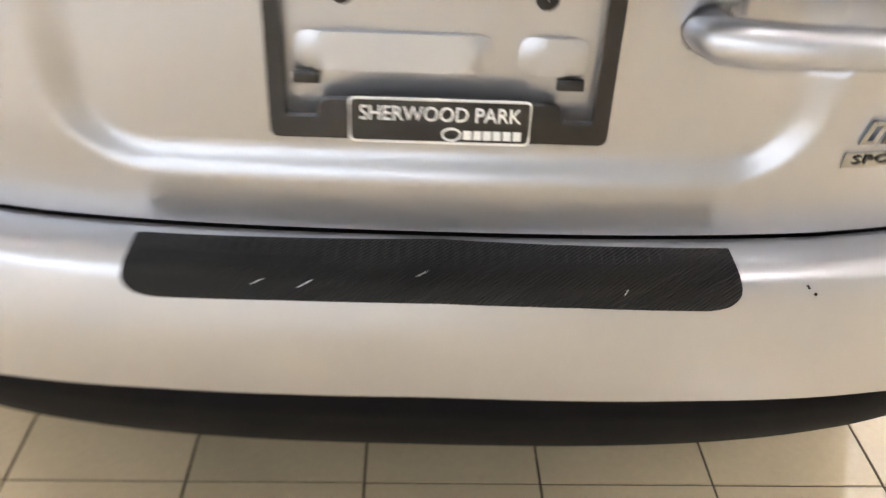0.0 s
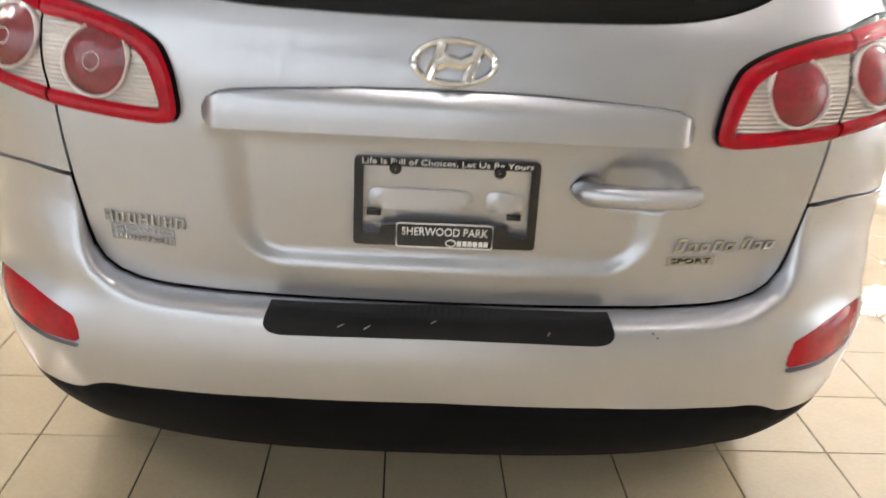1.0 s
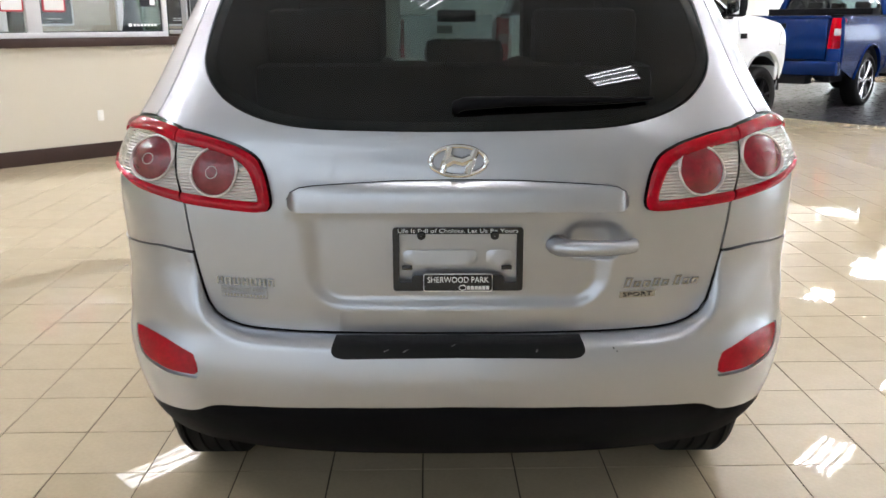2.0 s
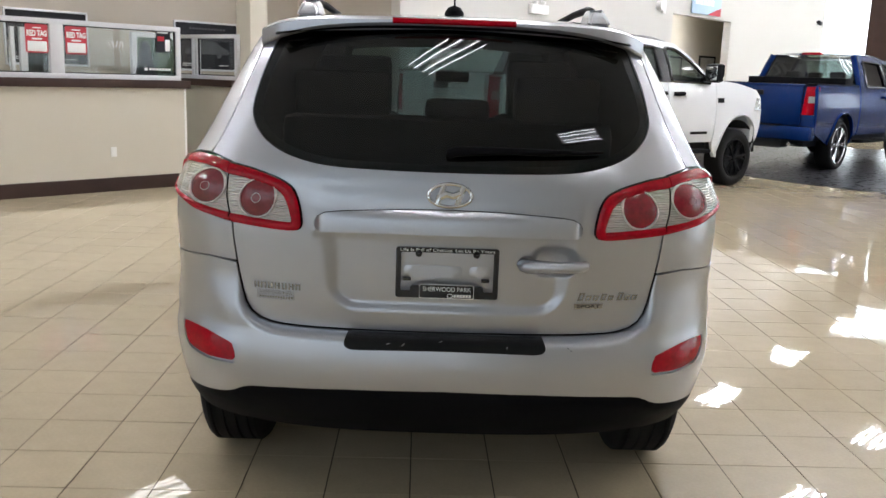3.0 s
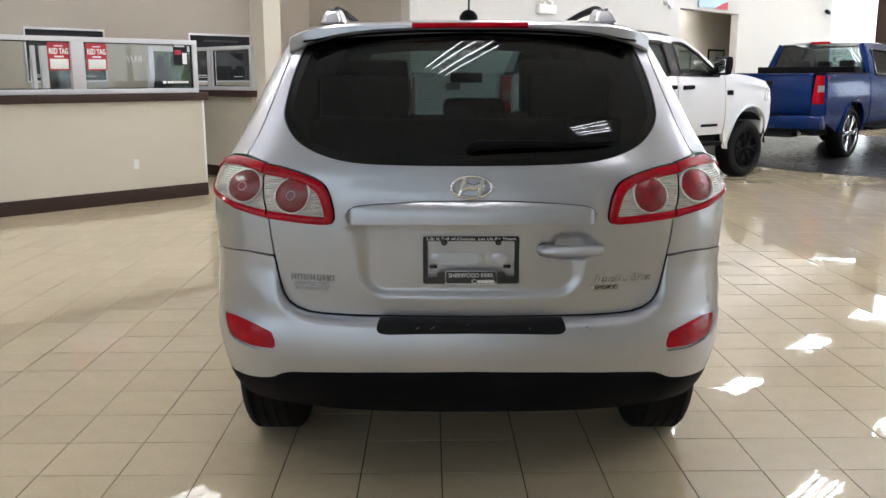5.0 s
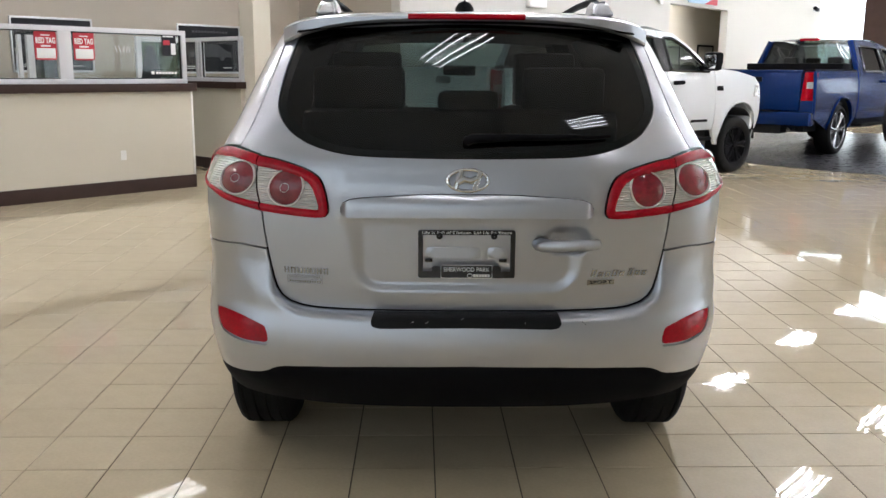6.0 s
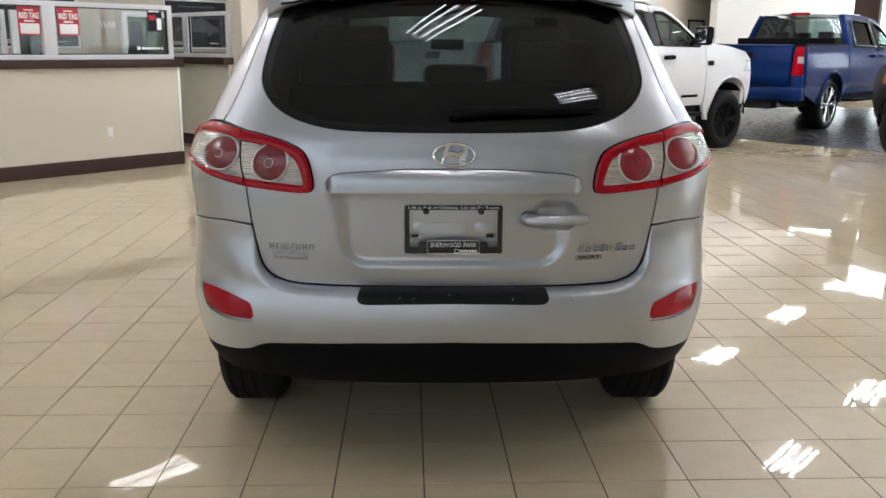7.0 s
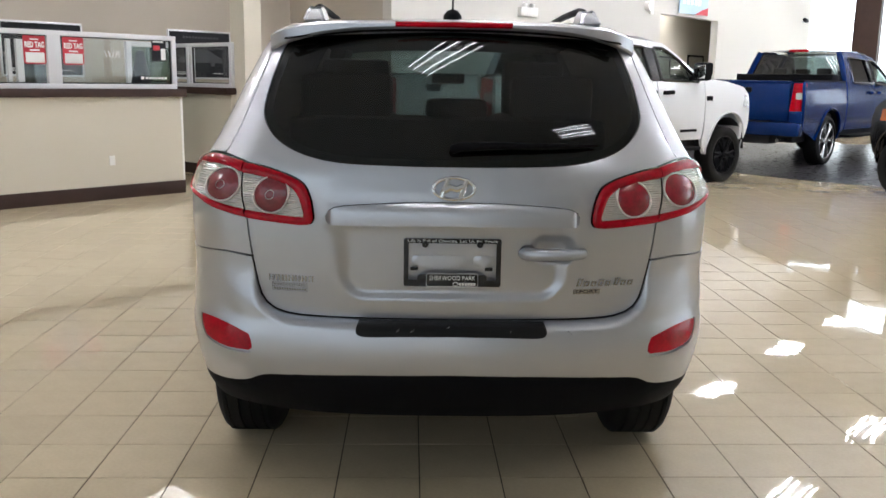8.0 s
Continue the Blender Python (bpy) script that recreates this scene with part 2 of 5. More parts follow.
def resample(poly, step):
    out = []
    for a, b in zip(poly, poly[1:] + poly[:1]):
        n = max(1, int(math.ceil(math.dist(a, b) / step)))
        out += [(a[0] + (b[0] - a[0]) * i / n, a[1] + (b[1] - a[1]) * i / n) for i in range(n)]
    return out


def smooth_loop(pts, n=6):
    """A closed Catmull-Rom curve through pts."""
    out, m = [], len(pts)
    for i in range(m):
        p0, p1, p2, p3 = (np.array(pts[(i + k) % m], float) for k in (-1, 0, 1, 2))
        for k in range(n):
            t = k / n
            out.append(tuple(0.5 * (2 * p1 + (p2 - p0) * t + (2 * p0 - 5 * p1 + 4 * p2 - p3) * t * t + (3 * p1 - p0 - 3 * p2 + p3) * t ** 3)))
    return [a for a, b in zip(out, out[1:] + out[:1]) if math.dist(a, b) > 1e-5]


def rounded(poly, r, n=5):
    """Rounds the corners of a polygon; r is one radius or one for each corner."""
    out, m = [], len(poly)
    for i, p in enumerate(poly):
        rad = r[i] if isinstance(r, (list, tuple)) else r
        a, b, c = np.array(poly[i - 1], float), np.array(p, float), np.array(poly[(i + 1) % m], float)
        la, lc = np.linalg.norm(a - b), np.linalg.norm(c - b)
        d = min(rad, la * 0.49, lc * 0.49)
        if d < 1e-4:
            out.append(tuple(b))
            continue
        s, e = b + (a - b) / la * d, b + (c - b) / lc * d
        out += [tuple((1 - t) ** 2 * s + 2 * t * (1 - t) * b + t * t * e) for t in (k / n for k in range(n + 1))]
    return out


def inside(poly, pts):
    p = np.asarray(pts, float)
    x, y = p[:, 0], p[:, 1]
    c = np.zeros(len(p), bool)
    q = np.asarray(poly, float)
    for (x0, y0), (x1, y1) in zip(q, np.roll(q, -1, 0)):
        if y0 != y1:
            c ^= ((y0 > y) != (y1 > y)) & (x < (x1 - x0) * (y - y0) / (y1 - y0) + x0)
    return c


def patch(outline, place, step, holes=(), extra=(), rim=0.0, toward=None, edge_step=None):
    """A sheet that fills an outline in its own (u, v) plane, laid on a surface by place(u, v). rim: how far its edges turn inwards."""
    es = edge_step or step
    loops = [resample(list(outline), es)] + [resample(list(h), es) for h in holes]
    pts, edges = [], []
    for lp in loops:
        n = len(pts)
        pts += lp
        edges += [(n + i, n + (i + 1) % len(lp)) for i in range(len(lp))]
    edge_pts = np.array(pts)
    lo, hi = edge_pts.min(0), edge_pts.max(0)
    gx, gy = np.meshgrid(np.arange(lo[0], hi[0], step), np.arange(lo[1], hi[1], step))
    gx = gx + (np.arange(gy.shape[0]) % 2)[:, None] * step / 2
    g = np.stack([gx.ravel(), gy.ravel()], 1)
    own = np.zeros(len(g), bool)
    if len(extra):
        g = np.concatenate([np.asarray(extra, float), g])
        own = np.concatenate([np.ones(len(extra), bool), own])
    keep = inside(loops[0], g)
    for h in loops[1:]:
        keep &= ~inside(h, g)
    g, own = g[keep], own[keep]
    near = np.array([np.min(np.abs(edge_pts - q).max(1)) for q in g]) if len(g) else np.zeros(0)
    g = g[(near > 0.45 * min(step, es)) | (own & (near > 1e-4))]
    pts += [tuple(q) for q in g]
    vs, _, fs, *_ = delaunay_2d_cdt([Vector(p) for p in pts], edges, [], 0, 1e-6)
    cen = np.array([[sum(vs[i].x for i in f) / 3, sum(vs[i].y for i in f) / 3] for f in fs])
    ok = inside(loops[0], cen)
    for h in loops[1:]:
        ok &= ~inside(h, cen)
    bm = bmesh.new()
    bv = [bm.verts.new(place(v.x, v.y)) for v in vs]
    for f, k in zip(fs, ok):
        if k:
            bm.faces.new([bv[i] for i in f])
    bmesh.ops.delete(bm, geom=[v for v in bm.verts if not v.link_faces], context="VERTS")
    bm.normal_update()
    if toward is not None:
        t = Vector(toward)
        if sum(f.normal.dot(t) * f.calc_area() for f in bm.faces) < 0:
            bmesh.ops.reverse_faces(bm, faces=bm.faces)
            bm.normal_update()
    if rim:
        be = [e for e in bm.edges if e.is_boundary]
        nrm = {v: v.normal.copy() for e in be for v in e.verts}
        r = bmesh.ops.extrude_edge_only(bm, edges=be)
        nv = [v for v in r["geom"] if isinstance(v, bmesh.types.BMVert)]
        for v in nv:
            src = min((e.other_vert(v) for e in v.link_edges if e.other_vert(v) in nrm), key=lambda o: (o.co - v.co).length)
            v.co -= nrm[src] * rim
        for e in be:
            e.smooth = False
    return bm


def loft(rings, closed=False, cap=False, bm=None):
    bm = bm or bmesh.new()
    vv = [[bm.verts.new(p) for p in r] for r in rings]
    for a, b in zip(vv, vv[1:]):
        n = len(a)
        for k in range(n if closed else n - 1):
            bm.faces.new((a[k], a[(k + 1) % n], b[(k + 1) % n], b[k]))
    if cap:
        bm.faces.new(vv[0][::-1])
        bm.faces.new(vv[-1])
    bmesh.ops.recalc_face_normals(bm, faces=bm.faces)
    return bm


def smooth_table(xs, ys, sigma=0.015):
    g = np.linspace(xs[0] - 0.2, xs[-1] + 0.2, 1200)
    v = np.interp(g, xs, ys)
    d = g[1] - g[0]
    k = np.exp(-0.5 * (np.arange(-60, 61) * d / sigma) ** 2)
    v = np.convolve(np.pad(v, 60, mode="edge"), k / k.sum(), mode="valid")
    return lambda x: float(np.interp(x, g, v))


def words(text, size, depth, width=0.0, bold=0.0):
    """Raised lettering as a bmesh in the x-z plane, facing -y, centred; width squeezes it to that length."""
    cu = bpy.data.curves.new("lettering", "FONT")
    cu.body, cu.size, cu.extrude, cu.align_x, cu.align_y = text, size, depth / 2, "CENTER", "CENTER"
    cu.resolution_u, cu.offset = 3, bold
    ob = new("lettering", cu)
    me = bpy.data.meshes.new_from_object(ob.evaluated_get(bpy.context.evaluated_depsgraph_get()))
    bpy.data.objects.remove(ob)
    bpy.data.curves.remove(cu)
    bm = bmesh.new()
    bm.from_mesh(me)
    bpy.data.meshes.remove(me)
    xs = [v.co.x for v in bm.verts]
    k = width / (max(xs) - min(xs)) if width else 1.0
    for v in bm.verts:
        v.co = Vector((v.co.x * k, -v.co.z, v.co.y))
    return bm


def bars(rows, depth):
    """Plain bars (x0, x1, z0, z1) in the x-z plane, facing -y."""
    bm = bmesh.new()
    for x0, x1, z0, z1 in rows:
        box(x0, x1, -depth, 0, z0, z1, min(0.25 * depth, 0.0008), bm)
    return bm


# ---- the silver sport utility car ----
# Its rear skin: at each height a plan curve, straight behind, round at the corners, straight along the flanks.
SUV_N, SUV_L, SUV_W = 2.7, 0.45, 0.92
_a = np.linspace(0, math.pi / 2, 1500)
_x, _y = SUV_W * np.sin(_a) ** (2 / SUV_N), SUV_L * (1 - np.cos(_a) ** (2 / SUV_N))
_s = np.concatenate([[0], np.cumsum(np.hypot(np.diff(_x), np.diff(_y)))])
SUV_S = float(_s[-1])
suv_w = smooth_table((0.20, 0.30, 0.40, 0.50, 0.60, 0.75, 0.85, 1.0, 1.08, 1.15, 1.22, 1.30, 1.43, 1.55, 1.62, 1.66),
                     (0.84, 0.865, 0.885, 0.90, 0.912, 0.915, 0.915, 0.92, 0.917, 0.893, 0.852, 0.812, 0.755, 0.702, 0.668, 0.62))
suv_y = smooth_table((0.20, 0.30, 0.38, 0.45, 0.50, 0.55, 0.60, 0.65, 0.69, 0.72, 0.80, 0.90, 1.0, 1.1, 1.125, 1.135, 1.15, 1.19, 1.26, 1.33, 1.40, 1.47, 1.54, 1.61, 1.66),
                     (-0.47, -0.50, -0.55, -0.585, -0.603, -0.614, -0.617, -0.61, -0.60, -0.606, -0.618, -0.628, -0.6355, -0.6335, -0.6298, -0.6278, -0.6245, -0.6140, -0.5770, -0.543, -0.5087, -0.4702, -0.4233, -0.3645, -0.322))


def across(x, z):
    """The place along the rear skin of a point x from the middle, at height z."""
    r = min(abs(x) / suv_w(z), 1.0) * SUV_W
    return math.copysign(float(np.interp(r, _x, _s)), x)


def rear_skin(s, z, off=0.0, side=1.0):
    a = float(np.interp(abs(s), _s, _a))
    sn, cs = math.sin(a), math.cos(a)
    w, y0 = suv_w(z), suv_y(z)
    x, y = w * sn ** (2 / SUV_N), y0 + SUV_L * (1 - cs ** (2 / SUV_N)) + max(0.0, abs(s) - SUV_S)
    nx, ny = sn ** (2 * (SUV_N - 1) / SUV_N) / w, cs ** (2 * (SUV_N - 1) / SUV_N) / SUV_L
    k = math.hypot(nx, ny)
    return Vector((math.copysign(x + off * side * nx / k, s), y - off * ny / k, z))


def mirror(poly):
    return [(-u, v) for u, v in reversed(poly)]


def on_rear(poly, n=4):
    """A polygon of (x, z) taken onto the skin's own plane, with its sides kept straight in view."""
    out = []
    for a, b in zip(poly, poly[1:] + poly[:1]):
        out += [(across(a[0] + (b[0] - a[0]) * k / n, a[1] + (b[1] - a[1]) * k / n), a[1] + (b[1] - a[1]) * k / n) for k in range(n)]
    return out


def step01(t):
    t = min(max(t, 0.0), 1.0)
    return t * t * (3 - 2 * t)


def box_distance(u, v, cu, cv, hu, hv, r):
    """Signed distance to a rounded rectangle."""
    du, dv = abs(u - cu) - hu + r, abs(v - cv) - hv + r
    return math.hypot(max(du, 0), max(dv, 0)) + min(max(du, dv), 0) - r


# Half of the seam between tailgate and bumper, from the middle to the lamps (x, z).
SEAM = [(0.0, 0.691), (0.20, 0.6915), (0.40, 0.692), (0.50, 0.6945), (0.545, 0.699), (0.585, 0.711), (0.612, 0.730), (0.628, 0.757), (0.637, 0.79), (0.647, 0.84), (0.655, 0.885), (0.664, 0.95), (0.669, 1.004)]
SEAM_S = np.array([(across(x, z), z) for x, z in SEAM])


def seam_distance(s, z):
    p = np.array((abs(s), z))
    a, b = SEAM_S[:-1], SEAM_S[1:]
    d = b - a
    t = np.clip(((p - a) * d).sum(1) / (d * d).sum(1), 0, 1)
    return float(np.min(np.hypot(*(a + d * t[:, None] - p).T)))


def tailgate_relief(s, z):
    """How far the tailgate stands proud: the sunk plate bay, the crease above the lamps' middle, the foot."""
    d = box_distance(s, z, 0, 0.907, 0.405 - 0.17 * (1.0 - z), 0.154, 0.085)
    wide = 0.034 + 0.034 * step01((z - 0.78) / 0.2) * step01((abs(s) - 0.2) / 0.1)
    t = min(max(-d / wide, 0.0), 1.0)
    off = -0.017 * step01(t)
    # the finger hollow behind the handle
    off -= 0.034 * step01(-box_distance(s, z, 0.330, 0.928, 0.078, 0.052, 0.048) / 0.034)
    off -= 0.016 * step01(-box_distance(s, z, 0.246, 0.918, 0.031, 0.027, 0.026) / 0.010)
    off += 0.006 * step01((0.085 - abs(z - 1.06)) / 0.05) * step01((0.425 - abs(s)) / 0.02)
    return off


def bumper_relief(s, z):
    d = seam_distance(s, z)
    t = min(max(d - 0.0026, 0.0) / 0.030, 1.0)
    rise = 0.054 * (1 - (1 - t) ** 2.5) ** 0.4
    fade = 0.18 + 0.82 * step01((0.86 - z) / 0.16)
    flank = 1 - 0.25 * step01((abs(s) - 0.55) / 0.3)
    off = rise * fade * flank
    # the shallow scoop that runs from the reflector up to the seam
    e = abs(s) - 0.80
    off += 0.012 * step01((0.68 - z) / 0.05) * step01((abs(s) - 0.60) / 0.12)
    off -= 0.010 * math.exp(-((z - 0.735 - 0.25 * e) / 0.055) ** 2) * step01((abs(s) - 0.68) / 0.1)
    return off


def path_distance(path, u, v):
    """Distance to an open line."""
    a = np.asarray(path, float)
    a, d = a[:-1], np.diff(a, axis=0)
    p = np.array((u, v))
    t = np.clip(((p - a) * d).sum(1) / np.maximum((d * d).sum(1), 1e-12), 0, 1)
    return float(np.min(np.hypot(*(a + d * t[:, None] - p).T)))


def smooth_path(pts, n):
    """An open Catmull-Rom curve through pts."""
    q = [np.array(v, float) for v in [pts[0]] + list(pts) + [pts[-1]]]
    out = []
    for p0, p1, p2, p3 in zip(q, q[1:], q[2:], q[3:]):
        out += [tuple(0.5 * (2 * p1 + (p2 - p0) * t + (2 * p0 - 5 * p1 + 4 * p2 - p3) * t * t + (3 * p1 - p0 - 3 * p2 + p3) * t ** 3)) for t in (k / n for k in range(n))]
    return out + [tuple(q[-1])]


def trim_path(path, d):
    """An open outline moved towards its middle by d."""
    q = np.array(path)
    t = np.gradient(q, axis=0)
    n = np.stack([-t[:, 1], t[:, 0]], 1) / np.hypot(*t.T)[:, None]
    mid = q.mean(0)
    n *= np.where(((mid - q) * n).sum(1) > 0, 1.0, -1.0)[:, None]
    return [tuple(v) for v in q + n * d]


def wrap(u):
    """The outer lamp reaches well round the corner of the body."""
    return u if u < 0.9 else 0.9 + (u - 0.9) * 1.9


def suv_lamp(car, sign, outer):
    """A tail lamp: clear ribbed reflector, red surround, a round red lens with a pale ring."""
    if outer:
        rim_o = [(0.7300, 1.1965), (0.782, 1.205), (0.831, 1.211), (0.876, 1.214), (0.921, 1.211), (0.975, 1.192), (1.005, 1.163), (1.012, 1.13), (0.972, 1.096), (0.895, 1.0625), (0.849, 1.0485), (0.806, 1.037), (0.733, 1.0245), (0.678, 1.0155)]
        rim_i = [(0.7205, 1.160), (0.79, 1.174), (0.85, 1.180), (0.91, 1.178), (0.962, 1.172), (0.996, 1.152), (1.004, 1.131), (0.966, 1.1015), (0.885, 1.0765), (0.83, 1.064), (0.77, 1.0535), (0.6865, 1.0425)]
        c, r = (rear_skin(0.784, 1.118).x, 1.118), (0.060, 0.0525)
    else:
        rim_o = [(0.7255, 1.1935), (0.65, 1.184), (0.57, 1.167), (0.525, 1.153), (0.488, 1.134), (0.466, 1.107), (0.452, 1.075), (0.4445, 1.03), (0.449, 1.011), (0.461, 1.0025), (0.498, 1.000), (0.587, 1.006), (0.672, 1.0135)]
        rim_i = [(0.7145, 1.158), (0.65, 1.151), (0.57, 1.135), (0.530, 1.120), (0.505, 1.100), (0.489, 1.070), (0.479, 1.0305), (0.498, 1.027), (0.587, 1.033), (0.6800, 1.041)]
        c, r = (rear_skin(0.591, 1.096).x, 1.096), (0.0555, 0.0575)
    rim_o, rim_i = (smooth_path([(wrap(u), v) for u, v in path], 4) for path in (rim_o, rim_i))
    fl = (lambda poly: poly) if sign > 0 else mirror

    def circle(k):
        return [(sign * across(c[0] + r[0] * k * math.cos(t), c[1]), c[1] + r[1] * k * math.sin(t)) for t in np.linspace(0, 2 * math.pi, 40, endpoint=False)]

    def reach(s, z):
        return math.hypot((abs(rear_skin(s, z).x) - c[0]) / r[0], (z - c[1]) / r[1])

    back = (sign * 0.5, -1, 0)
    lamp = part("tail_lamp", patch(fl(rim_o), lambda s, z: rear_skin(s, z, 0.001), 0.02, rim=0.02, toward=back), GLOSS_BLACK, car, "red and clear tail lamp")
    part("lamp_reflector", patch(fl(rim_i), lambda s, z: rear_skin(s, z, 0.008), 0.010, holes=[circle(1.0)], toward=back), CLEAR_LENS, lamp, "clear ribbed lamp glass")

    def swell(s, z):
        d0, d1 = path_distance(rim_o, abs(s), z), path_distance(rim_i, abs(s), z)
        t = d0 / max(d0 + d1, 1e-6)
        return rear_skin(s, z, 0.0085 + 0.011 * math.sqrt(max(0.0, 1 - (2 * t - 1) ** 2)) * min(1.0, (d0 + d1) / 0.02))

    part("lamp_surround", patch(fl(trim_path(rim_o, 0.0022) + rim_i[::-1]), swell, 0.005, rim=0.005, toward=back), RED_LENS, lamp, "glossy red lamp surround")
    # The left lens and its core are paler: their sheen is put into the colour.
    lens = part("round_lens", patch(circle(0.97), lambda s, z: rear_skin(s, z, 0.0105 + 0.012 * max(0.0, 1 - reach(s, z) ** 2)), 0.008, toward=back), LENS_RED if sign > 0 else LENS_RED_SHEEN, lamp, "round dark red lens")
    ring = [rear_skin(*p, 0.0120) for p in circle(1.03)]
    part("lens_ring", tube(ring + ring[:2], 0.0046, 8, flat=0.6), WHITE_RING, lamp, "pale ring round the lens")
    core = [rear_skin(*p, 0.0217) for p in circle(0.25)]
    part("lens_core", tube(core + core[:2], 0.0009 if sign < 0 else 0.0006, 6), WHITE_RING if sign < 0 else LENS_RED, lens)


def suv_wheel(car, sign, y):
    hub = part("wheel", lathe([(0.05, 0.10), (0.16, 0.098), (0.20, 0.085), (0.225, 0.10), (0.232, 0.112)]), ALLOY, car, "silver alloy wheel", place=pose(sign * 0.785, y, 0.362) @ Matrix.Diagonal((sign, 1, 1, 1)))
    prof = [(0.232, 0.105), (0.275, 0.117), (0.325, 0.113), (0.348, 0.10), (0.3535, 0.092)]
    for g in (0.066, 0.022, -0.022, -0.066):
        prof += [(0.361, g + 0.018), (0.362, g + 0.006), (0.353, g + 0.004), (0.353, g - 0.004), (0.362, g - 0.006), (0.361, g - 0.018)]
    prof += [(0.3535, -0.092), (0.348, -0.10), (0.325, -0.113), (0.275, -0.117), (0.232, -0.105)]
    part("tyre", lathe(prof, 64), RUBBER, hub, "black grooved rubber tyre")
    part("rim_barrel", lathe([(0.232, 0.105), (0.215, 0.02), (0.215, -0.105), (0.232, -0.105)]), ALLOY, hub)


def suv():
    car = thing("suv", "silver five-door sport utility car parked on cream tiles", "car")
    R = rear_skin
    seam_full = [(-x, z) for x, z in reversed(SEAM[1:])] + SEAM
    # tailgate
    gap = 0.0025
    foot = [(x * (1 - gap / max(abs(x), 0.3)), z + gap) for x, z in seam_full]
    top = [(0.671, 1.1935), (0.700, 1.2025), (0.735, 1.2115), (0.757, 1.2160), (0.744, 1.238), (0.720, 1.285), (0.698, 1.34), (0.669, 1.42), (0.642, 1.51), (0.616, 1.605), (0.52, 1.622), (0.40, 1.632), (0.0, 1.637)]
    out = foot + top + [(-x, z) for x, z in reversed(top[:-1])]
    half = [(0.0, 1.1915), (0.184, 1.193), (0.363, 1.199), (0.473, 1.2185), (0.551, 1.250), (0.603, 1.292), (0.628, 1.336), (0.630, 1.38), (0.616, 1.46), (0.597, 1.525), (0.581, 1.573), (0.555, 1.597), (0.50, 1.607), (0.377, 1.616), (0.0, 1.622)]
    glass = smooth_loop(half + [(-x, z) for x, z in reversed(half[1:-1])], 4)
    ex = [(across(x, z), z) for z in np.arange(0.735, 1.015, 0.007) for x in np.arange(-0.43, 0.431, 0.007)]
    ex += [(across(x, z), z) for z in np.arange(0.876, 0.978, 0.0043) for x in np.arange(0.2133, 0.402, 0.0043)]
    part("tailgate", patch(on_rear(out), lambda s, z: R(s, z, tailgate_relief(s, z)), 0.02, holes=[on_rear(glass, 1)], extra=ex, rim=0.016, toward=(0, -1, 0)), SILVER, car, "silver tailgate with a sunk plate bay")
    za = np.linspace(1.25, 1.60, 40)
    arc = np.polyfit(za, [suv_y(z) for z in za], 2)

    def pane(s, z, off):
        # the glass is bent more evenly than the sheet metal round it
        p = R(s, z, off)
        p.y += float(np.polyval(arc, z)) - suv_y(z)
        u = min(abs(p.x) / suv_w(z), 0.8)
        sheet, even = SUV_L * (1 - (1 - u ** SUV_N) ** (1 / SUV_N)), 0.113 * (u / 0.8) ** 2
        p.y += 0.55 * max(0.0, even - sheet)
        return p

    part("rear_window", patch(on_rear(glass, 1), lambda s, z: pane(s, z, -0.004), 0.016, toward=(0, -1, 0)), TINTED, car, "dark tinted curved rear window")
    frit_in = [(x * 0.955, 1.395 + (z - 1.395) * 0.90) for x, z in glass]
    part("window_border", patch(on_rear(glass, 1), lambda s, z: pane(s, z, -0.008), 0.03, holes=[on_rear(frit_in, 1)], toward=(0, -1, 0)), GLOSS_BLACK, car, "black printed window border")
    # lamps, quarter panels and bumper
    for sg in (1, -1):
        fl = (lambda poly: poly) if sg > 0 else mirror
        suv_lamp(car, sg, True)
        suv_lamp(car, sg, False)
        q = [(across(x + 0.003, z), z) for x, z in ((0.656, 0.891), (0.664, 0.95), (0.6685, 1.003))]
        q += [(0.682, 1.0115), (0.733, 1.0205), (0.806, 1.033), (0.849, 1.0445), (0.897, 1.0585), (wrap(0.975), 1.092), (wrap(1.016), 1.13), (wrap(1.009), 1.166), (wrap(0.978), 1.1955), (wrap(0.923), 1.215), (0.876, 1.218), (across(0.763, 1.2165), 1.2165)]
        q += [(across(x - 0.0004, z), z) for x, z in ((0.7458, 1.238), (0.724, 1.285), (0.702, 1.34), (0.673, 1.42), (0.646, 1.51), (0.620, 1.605))]
        q += [(SUV_S + 0.03, 1.62), (SUV_S + 0.03, 1.3), (SUV_S + 0.08, 1.15), (SUV_S + 0.10, 1.0), (SUV_S + 0.10, 0.892), (1.05, 0.889), (0.93, 0.889), (0.77, 0.8965)]
        part("quarter_panel", patch(fl(q), lambda s, z: R(s, z, 0.0), 0.025, rim=0.014, toward=(sg, -0.6, 0)), SILVER, car)
    low = [(0.0, 0.518), (0.30, 0.513), (0.50, 0.503), (0.595, 0.494), (0.622, 0.4885), (0.643, 0.479), (0.662, 0.467), (0.685, 0.458), (0.72, 0.449), (0.76, 0.442), (0.80, 0.438), (0.845, 0.436)]
    flat_x = [0.012 * k for k in range(42)]
    flat_z = lambda x: float(np.interp(x, [q[0] for q in SEAM], [q[1] for q in SEAM]))
    bend = [(a[0] + (b[0] - a[0]) * t, a[1] + (b[1] - a[1]) * t) for a, b in zip(SEAM[3:10], SEAM[4:11]) for t in (0.0, 0.25, 0.5, 0.75)] + [SEAM[10]]

